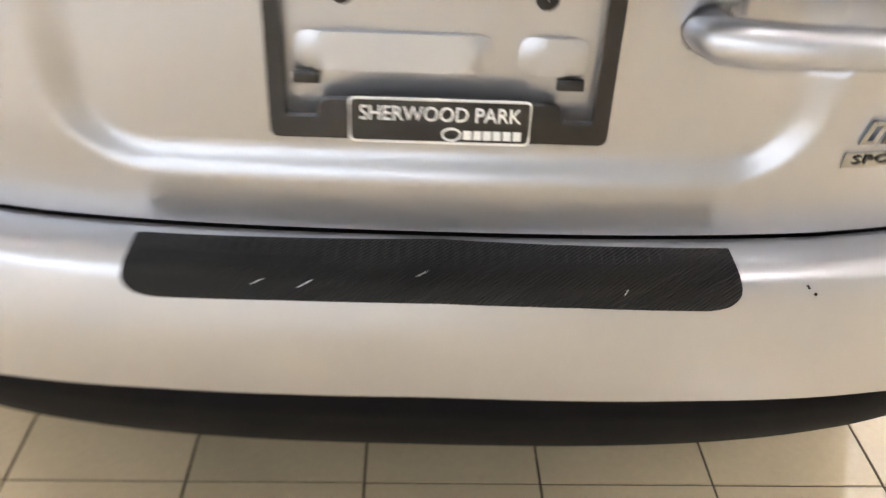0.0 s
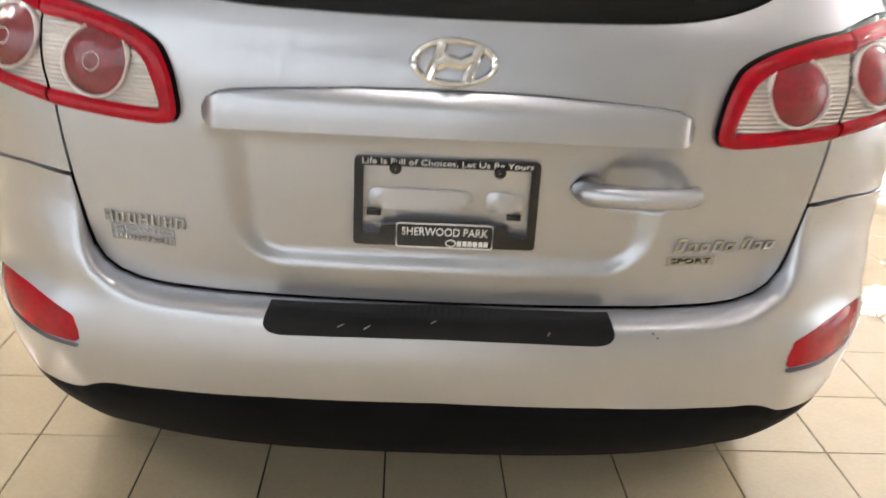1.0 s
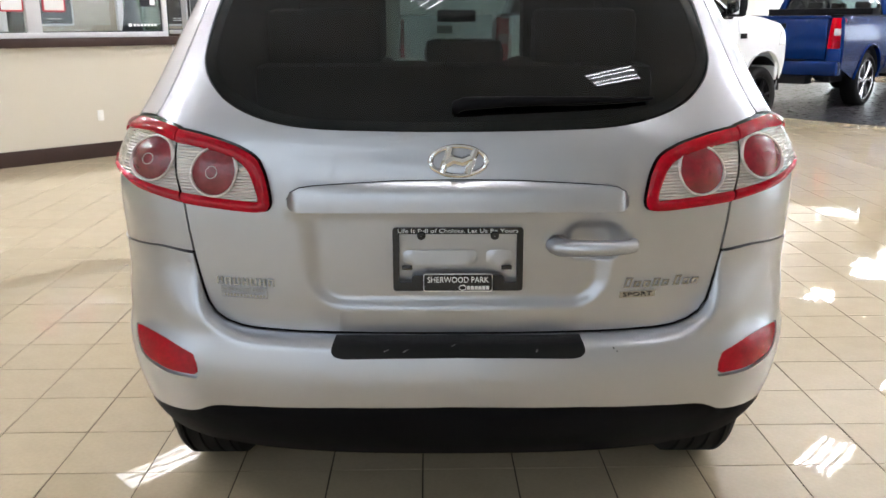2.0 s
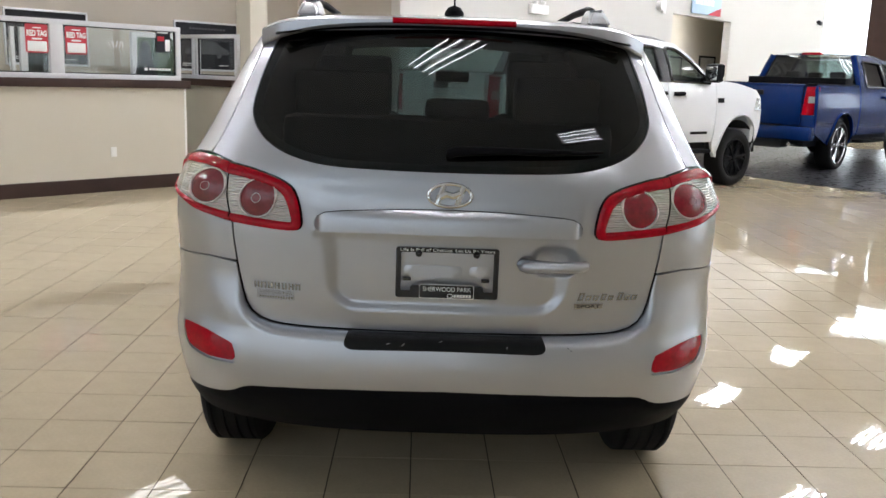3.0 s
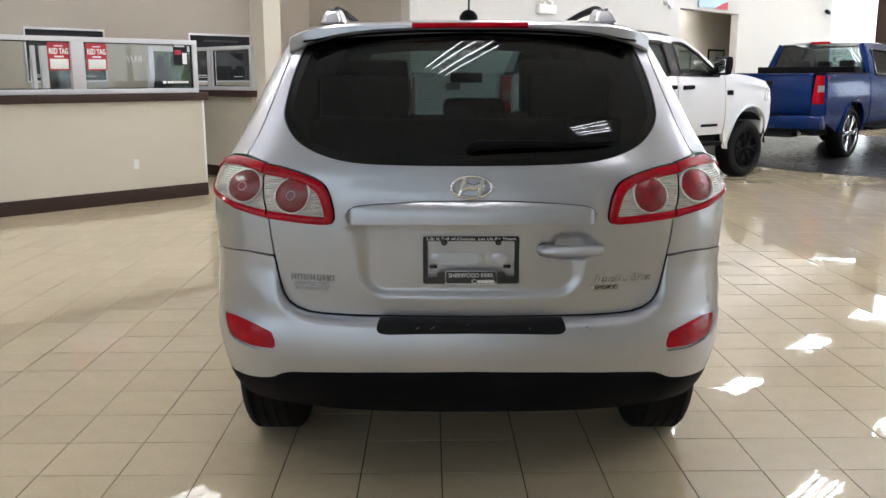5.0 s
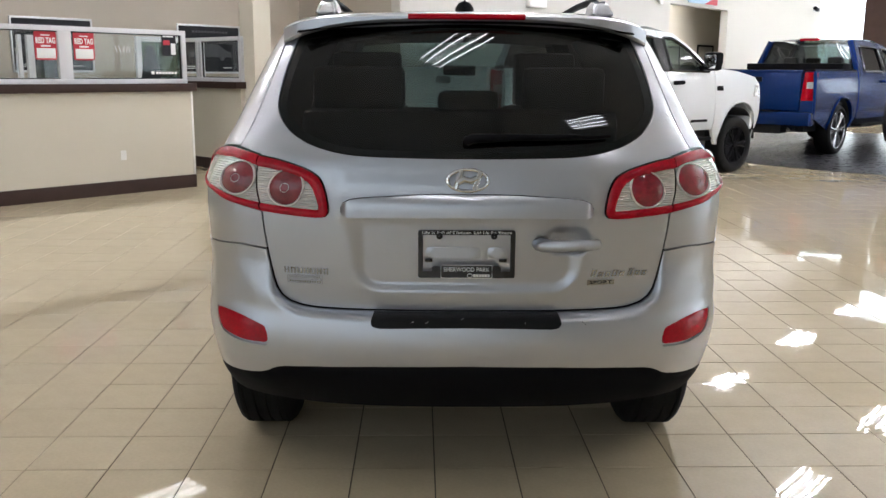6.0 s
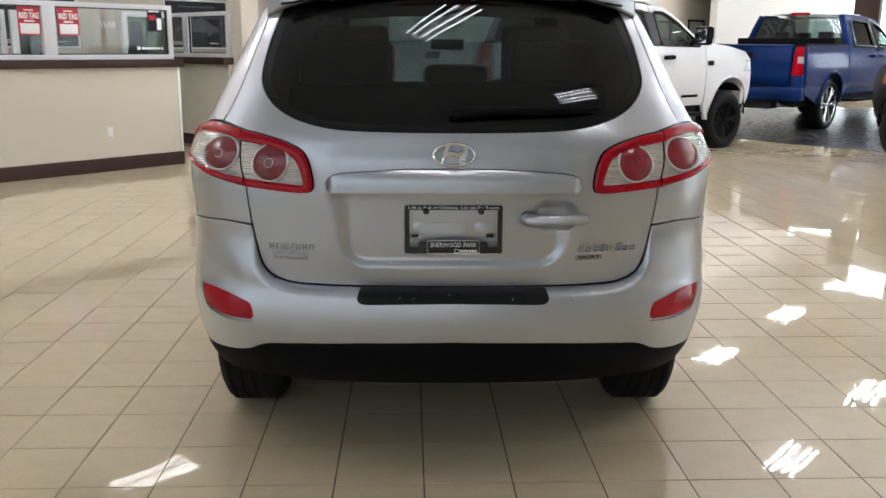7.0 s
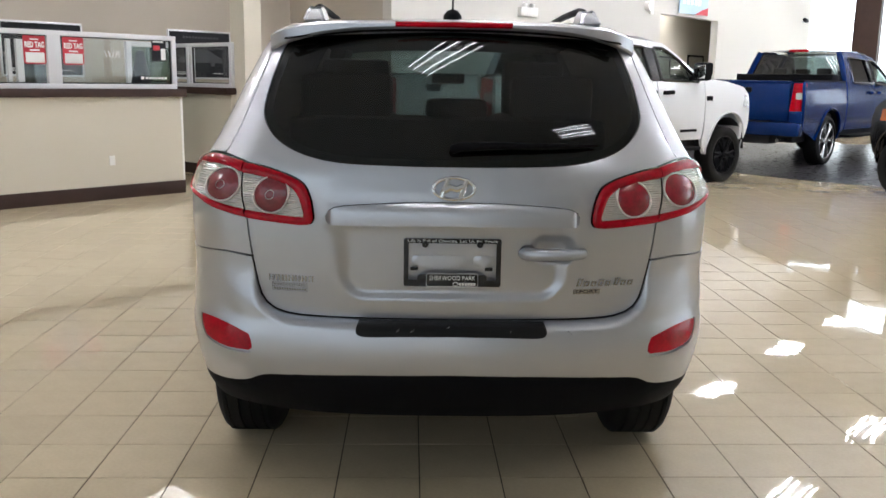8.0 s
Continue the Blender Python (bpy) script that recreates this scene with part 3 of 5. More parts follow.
    def beside(k, d):
        (x0, z0), (x1, z1) = bend[max(k - 1, 0)], bend[min(k + 1, len(bend) - 1)]
        nx, nz = z1 - z0, x0 - x1
        h = math.hypot(nx, nz)
        x, z = bend[k][0] + nx / h * d, bend[k][1] + nz / h * d
        return across(x, z), z

    edge = [(across(x, flat_z(x) - gap), flat_z(x) - gap) for x in flat_x] + [beside(k, gap) for k in range(len(bend))]
    rise = [(0.77, 0.8935), (0.93, 0.886), (1.05, 0.886), (SUV_S + 0.10, 0.889), (SUV_S + 0.10, 0.43)]
    lowr = [(1.02, 0.432)] + [(across(x, z), z) for x, z in reversed(low)]
    right = edge + rise + lowr
    outline = [p for p in right if p[0] > 1e-6]
    outline = [edge[0]] + outline + [lowr[-1]] + [(-u, v) for u, v in reversed(outline)]
    refl = smooth_loop([(0.670, 0.602), (0.675, 0.621), (0.689, 0.635), (0.775, 0.653), (0.847, 0.660), (0.898, 0.658), (0.901, 0.648), (0.886, 0.615), (0.864, 0.590), (0.812, 0.5775), (0.763, 0.572), (0.707, 0.574), (0.676, 0.5765)], 4)
    ex = []
    for d in (0.0003, 0.001, 0.002, 0.0035, 0.0055, 0.008, 0.011, 0.015, 0.02, 0.026, 0.032):
        ex += [(sg * across(x, flat_z(x) - gap - d), flat_z(x) - gap - d) for x in flat_x for sg in (1, -1)]
        ex += [(sg * u, v) for sg in (1, -1) for u, v in (beside(k, gap + d) for k in range(len(bend)))]
    BP = lambda s, z, o=0.0: R(s, z, bumper_relief(s, z) + o, 0.35)
    grown = [(0.787 + (u - 0.787) * 1.035, 0.612 + (v - 0.615) * 1.15) for u, v in refl]
    part("rear_bumper", patch(outline, BP, 0.016, holes=[grown, mirror(grown)], extra=ex, rim=0.02, toward=(0, -1, 0), edge_step=0.0165), SILVER, car, "silver rear bumper with a stepped top")
    for sg in (1, -1):
        fl = (lambda poly: poly) if sg > 0 else mirror
        part("reflector_bay", patch(fl(grown), lambda s, z: BP(s, z, -0.012), 0.02, toward=(sg, -1, 0)), SILVER, car)
        part("bumper_reflector", patch(fl(refl), lambda s, z: BP(s, z, -0.004), 0.014, rim=0.008, toward=(sg, -1, 0)), RED_LENS, car, "red bumper reflector")
        # added dark sheet behind the seam's corner, to stop light coming through the gap
        sl = [(across(x, z), z) for x, z in ((0.50, 0.665), (0.72, 0.665), (0.80, 0.80), (0.80, 0.93), (0.70, 0.98), (0.60, 0.98), (0.57, 0.80))]
        part("seam_filler", patch(fl(sl), lambda s, z: R(s, z, -0.020), 0.03, toward=(sg, -1, 0)), DARK_TRIM, car)
    # black lower apron
    va = [(0.0, 0.335), (0.30, 0.335), (0.50, 0.336), (0.57, 0.339), (0.637, 0.344), (0.71, 0.340), (0.778, 0.333), (0.83, 0.338)]
    vtop = [(across(x, z), z + 0.006) for x, z in low]
    right = vtop + [(1.02, 0.438), (SUV_S + 0.02, 0.436), (SUV_S + 0.02, 0.362), (1.02, 0.336), (0.95, 0.332)] + [(across(x, z), z) for x, z in reversed(va)]
    outline = [p for p in right if p[0] > 1e-6]
    outline = [vtop[0]] + outline + [(-u, v) for u, v in reversed(outline)]

    def apron(s, z):
        ztop = float(np.interp(abs(s), [p[0] for p in vtop], [p[1] for p in vtop]))
        lip = 0.012 * step01((ztop - 0.008 - z) / 0.012)
        return R(s, z, bumper_relief(s, z) - 0.010 + lip - 0.05 * max(0.0, (0.44 - z) / 0.1) ** 2 * 0.5, 0.35)

    part("lower_apron", patch(outline, apron, 0.02, rim=0.03, toward=(0, -1, 0), edge_step=0.012), BLACK_PLASTIC, car, "black plastic lower bumper apron")
    # bar over the plate bay
    gb = [(0.0, 1.0115), (0.20, 1.011), (0.37, 1.009), (0.396, 1.0105), (0.4045, 1.018), (0.405, 1.034), (0.397, 1.050), (0.376, 1.062), (0.345, 1.067), (0.30, 1.071), (0.15, 1.0805), (0.0, 1.083)]
    gb = gb + [(-x, z) for x, z in reversed(gb[1:-1])]

    def bar(s, z):
        t = (z - 1.008) / 0.075
        return R(s, z, 0.003 + 0.006 * step01((0.412 - abs(s)) / 0.03) + 0.029 * (1 - min(1.0, max(0.0, t)) ** 3.5) ** 0.5 * step01((0.418 - abs(s)) / 0.045))

    part("plate_bar", patch(on_rear(gb, 2), bar, 0.012, rim=0.035, toward=(0, -1, 0)), SILVER, car, "silver bar above the plate bay")
    part("bar_seam", tube([R(across(x, z + 0.001), z + 0.001, 0.0068) for x, z in gb[5:19]], 0.0013, 6), GLOSS_BLACK, car)
    # handle on the tailgate
    hy = suv_y(0.92)
    hp = [(0.226, hy + 0.022, 0.918), (0.230, hy + 0.008, 0.918), (0.242, hy - 0.008, 0.9185), (0.268, hy - 0.018, 0.9195), (0.32, hy - 0.026, 0.921), (0.37, hy - 0.030, 0.923), (0.400, hy - 0.028, 0.924), (0.414, hy - 0.020, 0.9245), (0.421, hy + 0.004, 0.9245)]
    handle = part("tailgate_handle", tube(hp, 0.019, 18, flat=1.0, taper=(0.75, 0.95, 1.12, 1.10, 1.02, 0.96, 0.90, 0.84, 0.74)), SILVER, car, "silver pull handle")
    part("handle_lock", lathe([(0.0005, -0.0045), (0.010, -0.004), (0.0165, -0.001), (0.018, 0.004), (0.018, 0.02)], 24), SILVER, handle, "round silver lock cover", place=pose(0.236, hy + 0.012, 0.9185, 0, 0, 78))
    # licence frame
    py = suv_y(0.88) + 0.0085
    F = lambda x, z: Vector((x, py - 0.006, z))
    holes = [rounded([(-0.1415, 0.825), (-0.1415, 0.946), (0.1415, 0.946), (0.1415, 0.825), (0.112, 0.825), (0.112, 0.838), (0.104, 0.843), (-0.104, 0.843), (-0.112, 0.838), (-0.112, 0.825)], 0.003, 2)]
    frame_outline = rounded([(-0.157, 0.804), (0.157, 0.804), (0.157, 0.9615), (-0.157, 0.9615)], 0.009)
    fr = part("plate_frame", patch(frame_outline, F, 0.03, holes=holes, rim=0.008, toward=(0, -1, 0)), GLOSS_BLACK, car, "black licence plate frame without a plate")
    part("frame_lettering", words("Life Is Full of Choices. Let Us Be Yours", 0.0135, 0.001, 0.288), WHITE_CARD, fr, "white slogan on the frame", smooth=False, place=pose(0, py - 0.0065, 0.9535))
    lab = rounded([(-0.083, 0.8045), (0.083, 0.8045), (0.083, 0.8475), (-0.083, 0.8475)], 0.006)
    part("dealer_label", patch(lab, lambda x, z: Vector((x, py - 0.010, z)), 0.04, rim=0.004, toward=(0, -1, 0)), GLOSS_BLACK, fr, "black dealer label")
    lp = [Vector((x, py - 0.0105, z)) for x, z in lab]
    part("label_edge", tube(lp + lp[:2], 0.0013, 6), WHITE_CARD, fr, "white edge line")
    part("label_lettering", words("SHERWOOD PARK", 0.0205, 0.001, 0.148), WHITE_CARD, fr, "white lettering", smooth=False, place=pose(0, py - 0.0108, 0.8325))
    part("label_mark", bars([(0.022 + 0.0092 * k, 0.0295 + 0.0092 * k, 0.8085, 0.8175) for k in range(6)], 0.001), WHITE_CARD, fr, smooth=False, place=pose(0, py - 0.0102, 0))
    mk = [Vector((0.011 + 0.0085 * math.cos(t), py - 0.0108, 0.8133 + 0.006 * math.sin(t))) for t in np.linspace(0, 2 * math.pi, 25)]
    part("label_oval", tube(mk, 0.0011, 6), WHITE_CARD, fr)
    for sx in (-0.123, 0.118):
        part("plate_slot", box(sx - 0.0125, sx + 0.0125, py + 0.0005, py + 0.006, 0.858, 0.869, 0.001), GLOSS_BLACK, car, "black rubber plate stop")
    for x0, x1 in ((-0.132, 0.046), (0.068, 0.132)):
        em = rounded([(x0, 0.8715), (x1, 0.8715), (x1, 0.907), (x0, 0.907)], 0.014)
        def puff(x, z, em=em):
            d = min(math.dist((x, z), q) for q in em)
            return Vector((x, py + 0.0050 - 0.0034 * step01(d / 0.011), z))
        part("plate_bay_emboss", patch(em, puff, 0.006, rim=0.004, toward=(0, -1, 0)), SILVER, car)
    for sx in (-0.088, 0.088):
        part("plate_screw", lathe([(0.001, -0.006), (0.0085, -0.0055), (0.0105, -0.003), (0.0105, 0.004)], 14), GLOSS_BLACK, fr, place=pose(sx, py - 0.006, 0.9425, 0, 0, 90))
    fr.location.z = 0.0032
    # oval badge
    ring = [R(0.066 * math.cos(t), 1.128 + 0.0335 * math.sin(t), 0.012) for t in np.linspace(0, 2 * math.pi, 49)]
    em = part("oval_badge", tube(ring, 0.0078, 10, flat=0.8), CHROME, car, "chrome oval maker's badge")
    def stroke(pts, r):
        return tube([R(x, 1.128 + z, 0.013) for x, z in pts], r, 8)
    part("badge_stroke", stroke([(-0.040, -0.027), (-0.034, -0.010), (-0.026, 0.008), (-0.020, 0.029)], 0.0095), CHROME, em)
    part("badge_stroke", stroke([(0.022, -0.029), (0.027, -0.010), (0.035, 0.008), (0.044, 0.027)], 0.0095), CHROME, em)
    part("badge_stroke", stroke([(-0.030, -0.006), (-0.012, 0.003), (0.010, -0.002), (0.031, 0.006)], 0.0115), CHROME, em)
    # badges: brand words as plain shapes
    def along(bm, x0, z0, off):
        for v in bm.verts:
            p = R(across(x0 + v.co.x, z0 + v.co.z), z0 + v.co.z, off)
            v.co = Vector((p.x, p.y + v.co.y, p.z))
        return bm
    mk = None
    for k in range(7):
        x = k * 0.0205
        rows = [(x, x + 0.0045, 0, 0.021), (x + 0.0105, x + 0.015, 0, 0.021), (x, x + 0.015, (0.0085, 0.0165, 0.0, 0.0085, 0.0, 0.0085, 0.016)[k], (0.0125, 0.0205, 0.004, 0.0125, 0.004, 0.0125, 0.0205)[k])]
        bm = along(bars([(a * 1.08, b * 1.08, c, d) for a, b, c, d in rows], 0.0035), -0.600, 0.810, 0.001)
        ob = part("badge_shape", bm, BADGE_CHROME, mk, smooth=False) if mk else part("maker_badge", bm, BADGE_CHROME, car, "chrome maker's badge of plain shapes", smooth=False)
        mk = mk or ob
    dl = part("dealer_badge", along(bars([(0, 0.118, 0, 0.0012), (0, 0.118, 0.0135, 0.0147), (0, 0.118, 0.0275, 0.0287), (0, 0.0012, 0, 0.0287), (0.1168, 0.118, 0, 0.0287)] + [(0.006 + 0.0085 * k, 0.0115 + 0.0085 * k, 0.003, 0.0105) for k in range(13)], 0.0022), -0.590, 0.776, 0.001), BADGE_CHROME, car, "chrome dealer badge", smooth=False)
    part("badge_lettering", along(words("SHERWOOD PARK", 0.0115, 0.002, 0.108), -0.531, 0.7973, 0.002), BADGE_CHROME, dl, smooth=False)
    mk, hts = None, (0.026, 0.017, 0.017, 0.022, 0.017, 0.026, 0.017, 0.017)
    for k, h in enumerate(hts):
        x = k * 0.0240 + (0.006 if k > 4 else 0)
        rows = [(x, x + 0.0058, 0, h), (x + 0.0122, x + 0.0175, 0, h * 0.8), (x, x + 0.0175, h - 0.0055, h), (x + 0.002, x + 0.015, 0.0, 0.005)]
        bm = bars(rows, 0.004)
        for v in bm.verts:
            v.co.x += v.co.z * 0.28
        bm = along(bm, 0.406, 0.807, 0.001)
        ob = part("badge_shape", bm, BADGE_CHROME, mk, smooth=False) if mk else part("model_badge", bm, BADGE_CHROME, car, "chrome model badge of plain shapes", smooth=False)
        mk = mk or ob
    sp = part("trim_badge", along(bars([(0, 0.092, 0, 0.018)], 0.002), 0.398, 0.779, 0.0005), BADGE_CHROME, car, "small chrome trim badge", smooth=False)
    part("badge_lettering", along(words("SPORT", 0.0140, 0.0008, 0.074), 0.444, 0.7877, 0.0032), GLOSS_BLACK, sp, smooth=False)
    # protector on the bumper's top edge
    pad = [(-0.302, 0.6883), (0.302, 0.6883), (0.309, 0.672), (0.312, 0.656), (0.303, 0.645), (0.284, 0.6405), (0.15, 0.6440), (0.0, 0.6455), (-0.15, 0.6440), (-0.284, 0.6405), (-0.303, 0.645), (-0.312, 0.656), (-0.309, 0.672)]
    pad = [(u, v) for u, v in rounded(pad, (0.001, 0.001, 0.008, 0.008, 0.01, 0.01, 0.01, 0.01, 0.01, 0.01, 0.01, 0.008, 0.008), 3)]
    pex = [(x, 0.6881 - d) for d in (0.0004, 0.001, 0.002, 0.0035, 0.0055, 0.008, 0.011, 0.015, 0.02, 0.026, 0.032) for x in np.arange(-0.300, 0.301, 0.012)]
    part("bumper_protector", patch(pad, lambda s, z: BP(s, z, 0.004) + Vector((0, 0, 0.0045)), 0.012, extra=pex, rim=0.005, toward=(0, -1, 0.5)), CARBON, car, "black carbon-pattern bumper protector film")
    for x, z, dx, dz in ((-0.175, 0.6635, 0.012, 0.006), (-0.128, 0.663, 0.014, 0.008), (-0.012, 0.6745, 0.010, 0.004), (0.192, 0.6615, 0.003, 0.006)):
        part("scratch", tube([*(BP(x + k * dx, z + k * dz, 0.0046) + Vector((0, 0, 0.0047)) for k in (-0.5, 0, 0.5))], 0.0005, 5), ALUMINIUM, car, "pale scratch")
    part("paint_chip", tube([BP(0.381, 0.6675, 0.0005), BP(0.384, 0.664, 0.0008)], 0.0012, 6), GLOSS_BLACK, car, "small dark chip in the paint")
    part("paint_chip", tube([BP(0.3905, 0.6585, 0.0005), BP(0.3925, 0.657, 0.0008)], 0.0017, 6), GLOSS_BLACK, car)
    # wiper
    WY = lambda x, z, o: R(across(x, z), z, o)
    wp = part("rear_wiper", tube([WY(-0.005, 1.2480, 0.012), WY(0.015, 1.2570, 0.03), WY(0.12, 1.2610, 0.03), WY(0.25, 1.2620, 0.026), WY(0.36, 1.2630, 0.022)], 0.013, 10, taper=(1.2, 1.2600, 1.0, 0.75, 0.5)), BLACK_PLASTIC, car, "black rear wiper")
    part("wiper_blade", tube([WY(0.14, 1.2555, 0.012), WY(0.28, 1.2560, 0.012), WY(0.40, 1.2595, 0.010), WY(0.465, 1.2630, 0.007)], 0.0075, 8, taper=(0.7, 1, 0.9, 0.5)), BLACK_PLASTIC, wp)
    # spoiler, brake light, roof, rails, aerial
    xs = np.linspace(-0.635, 0.635, 41)
    ring = []
    for x in xs:
        t = abs(x) / 0.635
        dz, dy = -0.040 * t ** 3.2 - 0.012 * t * t, 0.055 * t * t + 0.09 * t ** 8
        top = -0.030 * t ** 9 - 0.012 * t * t
        ring.append([(x, y + dy * k, z + (top if z > 1.644 and y < -0.1 and z != 1.652 else dz - 0.022 * t ** 6)) for y, z, k in ((-0.05, 1.684, 0.2), (-0.18, 1.676, 0.6), (-0.30, 1.664, 1), (-0.365, 1.655, 1), (-0.382, 1.648, 1), (-0.383, 1.640, 1), (-0.376, 1.633, 1), (-0.358, 1.629, 1), (-0.335, 1.640, 1), (-0.24, 1.652, 0.8), (-0.05, 1.67, 0.2))])
    part("roof_spoiler", loft(ring, True, True), SILVER, car, "silver roof spoiler")
    ring = []
    for x in np.linspace(-0.575, 0.575, 25):
        t = abs(x) / 0.635
        k = 1 - 0.8 * (abs(x) / 0.575) ** 5
        dz, dy = -0.040 * t ** 3.2 - 0.012 * t * t, 0.055 * t * t
        ring.append([(x, -0.370 + dy, 1.6325 + dz), (x, -0.358 + dy, 1.6325 - 0.010 * k + dz), (x, -0.342 + dy, 1.6325 - 0.008 * k + dz), (x, -0.338 + dy, 1.640 + dz)])
    part("spoiler_underside", loft(ring, True, True), BLACK_PLASTIC, car, "black spoiler underside")
    ring = []
    for x in np.linspace(-0.196, 0.196, 13):
        dy = 0.055 * (x / 0.635) ** 2
        ring.append([(x, -0.372 + dy, 1.6555), (x, -0.387 + dy, 1.6515), (x, -0.389 + dy, 1.640), (x, -0.380 + dy, 1.635), (x, -0.36 + dy, 1.640)])
    part("high_brake_light", loft(ring, True, True), RED_LENS, car, "red high brake light")
    ring = []
    for y, z, w in ((-0.10, 1.678, 0.60), (0.15, 1.695, 0.605), (0.5, 1.703, 0.61), (0.9, 1.70, 0.61), (1.3, 1.685, 0.60), (1.6, 1.655, 0.585)):
        ring.append([(w * u, y, z - 0.030 * abs(u) ** 3 - (0.03 if abs(u) > 0.99 else 0)) for u in np.linspace(-1, 1, 21)])
    part("roof", loft(ring), SILVER, car)
    for sg in (1, -1):
        rail = part("roof_rail", tube([(sg * 0.50, -0.02, 1.690), (sg * 0.503, 0.05, 1.722), (sg * 0.512, 0.2, 1.738), (sg * 0.52, 0.6, 1.745), (sg * 0.515, 1.1, 1.735), (sg * 0.50, 1.35, 1.69)], 0.014, 10), BLACK_PLASTIC, car, "black roof rail with silver feet")
        bm = loft([[(sg * (0.497 + a * (0.046 - 0.020 * k ** 2)), -0.115 + 0.045 * k + b * (0.10 - 0.035 * k ** 2), 1.660 + 0.058 * k - 0.014 * k * (b < 0)) for a, b in ((-1, -1), (0.6, -1), (1, 0), (0.6, 1), (-1, 1))] for k in (0.0, 0.5, 0.8, 0.95, 1.0)], True, True)
        bmesh.ops.bevel(bm, geom=list(bm.edges), offset=0.009, segments=3, affect="EDGES")
        part("rail_foot", bm, SILVER, rail, "silver rail foot")
    an = part("roof_aerial", tube([(0.004, -0.02, 1.695), (0.004, -0.04, 1.76), (0.004, -0.10, 1.90)], 0.0035, 8), BLACK_PLASTIC, car, "black roof aerial")
    part("aerial_base", loft([[(0.004 + r * math.cos(t), 0.0 + 1.5 * r * math.sin(t), z) for t in np.linspace(0, 2 * math.pi, 16, endpoint=False)] for r, z in ((0.036, 1.680), (0.034, 1.70), (0.022, 1.716), (0.008, 1.722))], True, True), BLACK_PLASTIC, an)
    # flanks with arches and side windows
    prof = lambda y, z: suv_w(z) * (1 - 0.030 * max(0.0, (y - 2.7) / 1.2) ** 2)
    arch = lambda cy: [(cy + 0.40 * math.cos(t), 0.362 + 0.40 * math.sin(t)) for t in np.linspace(math.radians(166), math.radians(14), 15)]
    back = [(suv_y(z) + 0.45 + 0.05, z) for z in (1.60, 1.5, 1.4, 1.3, 1.2)] + [(-0.08, 1.1), (-0.075, 0.9), (-0.075, 0.66)]
    lower = [] + [p for p in arch(0.20)] + [(0.75, 0.25), (2.6, 0.25)] + [p for p in arch(2.92)] + [(3.42, 0.33), (3.72, 0.36), (3.78, 0.6), (3.74, 0.82), (3.5, 0.96), (2.75, 1.08), (2.45, 1.20), (1.95, 1.47), (1.60, 1.625), (0.9, 1.655), (0.35, 1.655)]
    win = [rounded([(0.20, 1.18), (0.62, 1.15), (0.62, 1.53), (0.36, 1.53)], 0.04), rounded([(0.70, 1.145), (1.45, 1.12), (1.45, 1.57), (0.74, 1.56)], 0.04), rounded([(1.53, 1.115), (2.45, 1.09), (2.30, 1.21), (1.86, 1.46), (1.55, 1.565)], 0.04)]
    for sg in (1, -1):
        fm = lambda y, z, o=0.0: Vector((sg * (prof(y, z) - o), y, z))
        part("body_side", patch(back + lower, fm, 0.07, holes=win, rim=0.02, toward=(sg, 0, 0)), SILVER, car)
        part("side_lining", patch(back + lower, lambda y, z: fm(y, z, 0.05), 0.10, toward=(-sg, 0, 0)), DARK_TRIM, car)
        for w in win:
            part("side_window", patch(w, lambda y, z: fm(y, z, 0.008), 0.09, toward=(sg, 0, 0)), BLACK_GLASS if w is not win[2] else DARK_GLASS, car)
        for cy in (0.20, 2.92):
            suv_wheel(car, sg, cy)
        mr = part("door_mirror", loft([[(sg * (0.93 + 0.1 + 0.11 * a), 2.2 + y, 1.13 + 0.085 * b) for a, b in ((-1, -0.8), (0.8, -0.9), (1, 0), (0.7, 0.9), (-1, 0.8))] for y in (-0.06, 0.0, 0.07)], True, True), SILVER, car)
        part("mirror_glass", box(sg * 1.03 - 0.09, sg * 1.03 + 0.09, 2.132, 2.139, 1.07, 1.19, 0.002), CHROME, mr)
    # bonnet, screen, nose
    ring = [[(w * u, y, z - 0.05 * abs(u) ** 4) for u in np.linspace(-1, 1, 15)] for y, z, w in ((2.46, 1.185, 0.78), (2.75, 1.12, 0.83), (3.2, 1.05, 0.83), (3.55, 0.97, 0.80), (3.72, 0.87, 0.76))]
    part("bonnet", loft(ring), SILVER, car)
    ring = [[(w * u, y - 0.10 * u * u, z) for u in np.linspace(-1, 1, 15)] for y, z, w in ((1.62, 1.645, 0.60), (2.0, 1.455, 0.68), (2.48, 1.19, 0.77))]
    part("windscreen", loft(ring), CAR_GLASS, car)
    # The unseen nose reaches low to keep front light from under the car.
    ring = [[(w * u, 3.78 + dy - 0.35 * u ** 4, z) for u in np.linspace(-1, 1, 15)] for z, w, dy in ((0.16, 0.78, -0.08), (0.45, 0.84, 0.03), (0.62, 0.84, 0.02), (0.87, 0.78, -0.04))]
    part("front_bumper", loft(ring), SILVER, car)
    # Hidden box in place of the underbody, set low to block light beneath.
    part("underbody", box(-0.64, 0.64, 0.0, 3.6, 0.17, 0.42, 0.04), DARK_TRIM, car, smooth=False)
    for sg in (1, -1):
        for cy in (0.20, 2.92):
            part("wheel_housing", upper(lathe([(0.40, -0.02), (0.40, -0.28), (0.05, -0.28)], 28), -0.05), DARK_TRIM, car, place=pose(sg * 0.87, cy, 0.362) @ Matrix.Diagonal((sg, 1, 1, 1)))
    part("silencer", tube([(-0.45, -0.22, 0.38), (0.35, -0.22, 0.38)], 0.07, 16), DARK_TRIM, car)
    # cabin
    part("cabin_floor", box(-0.86, 0.86, 0.62, 2.5, 0.40, 0.46), DARK_TRIM, car, smooth=False)
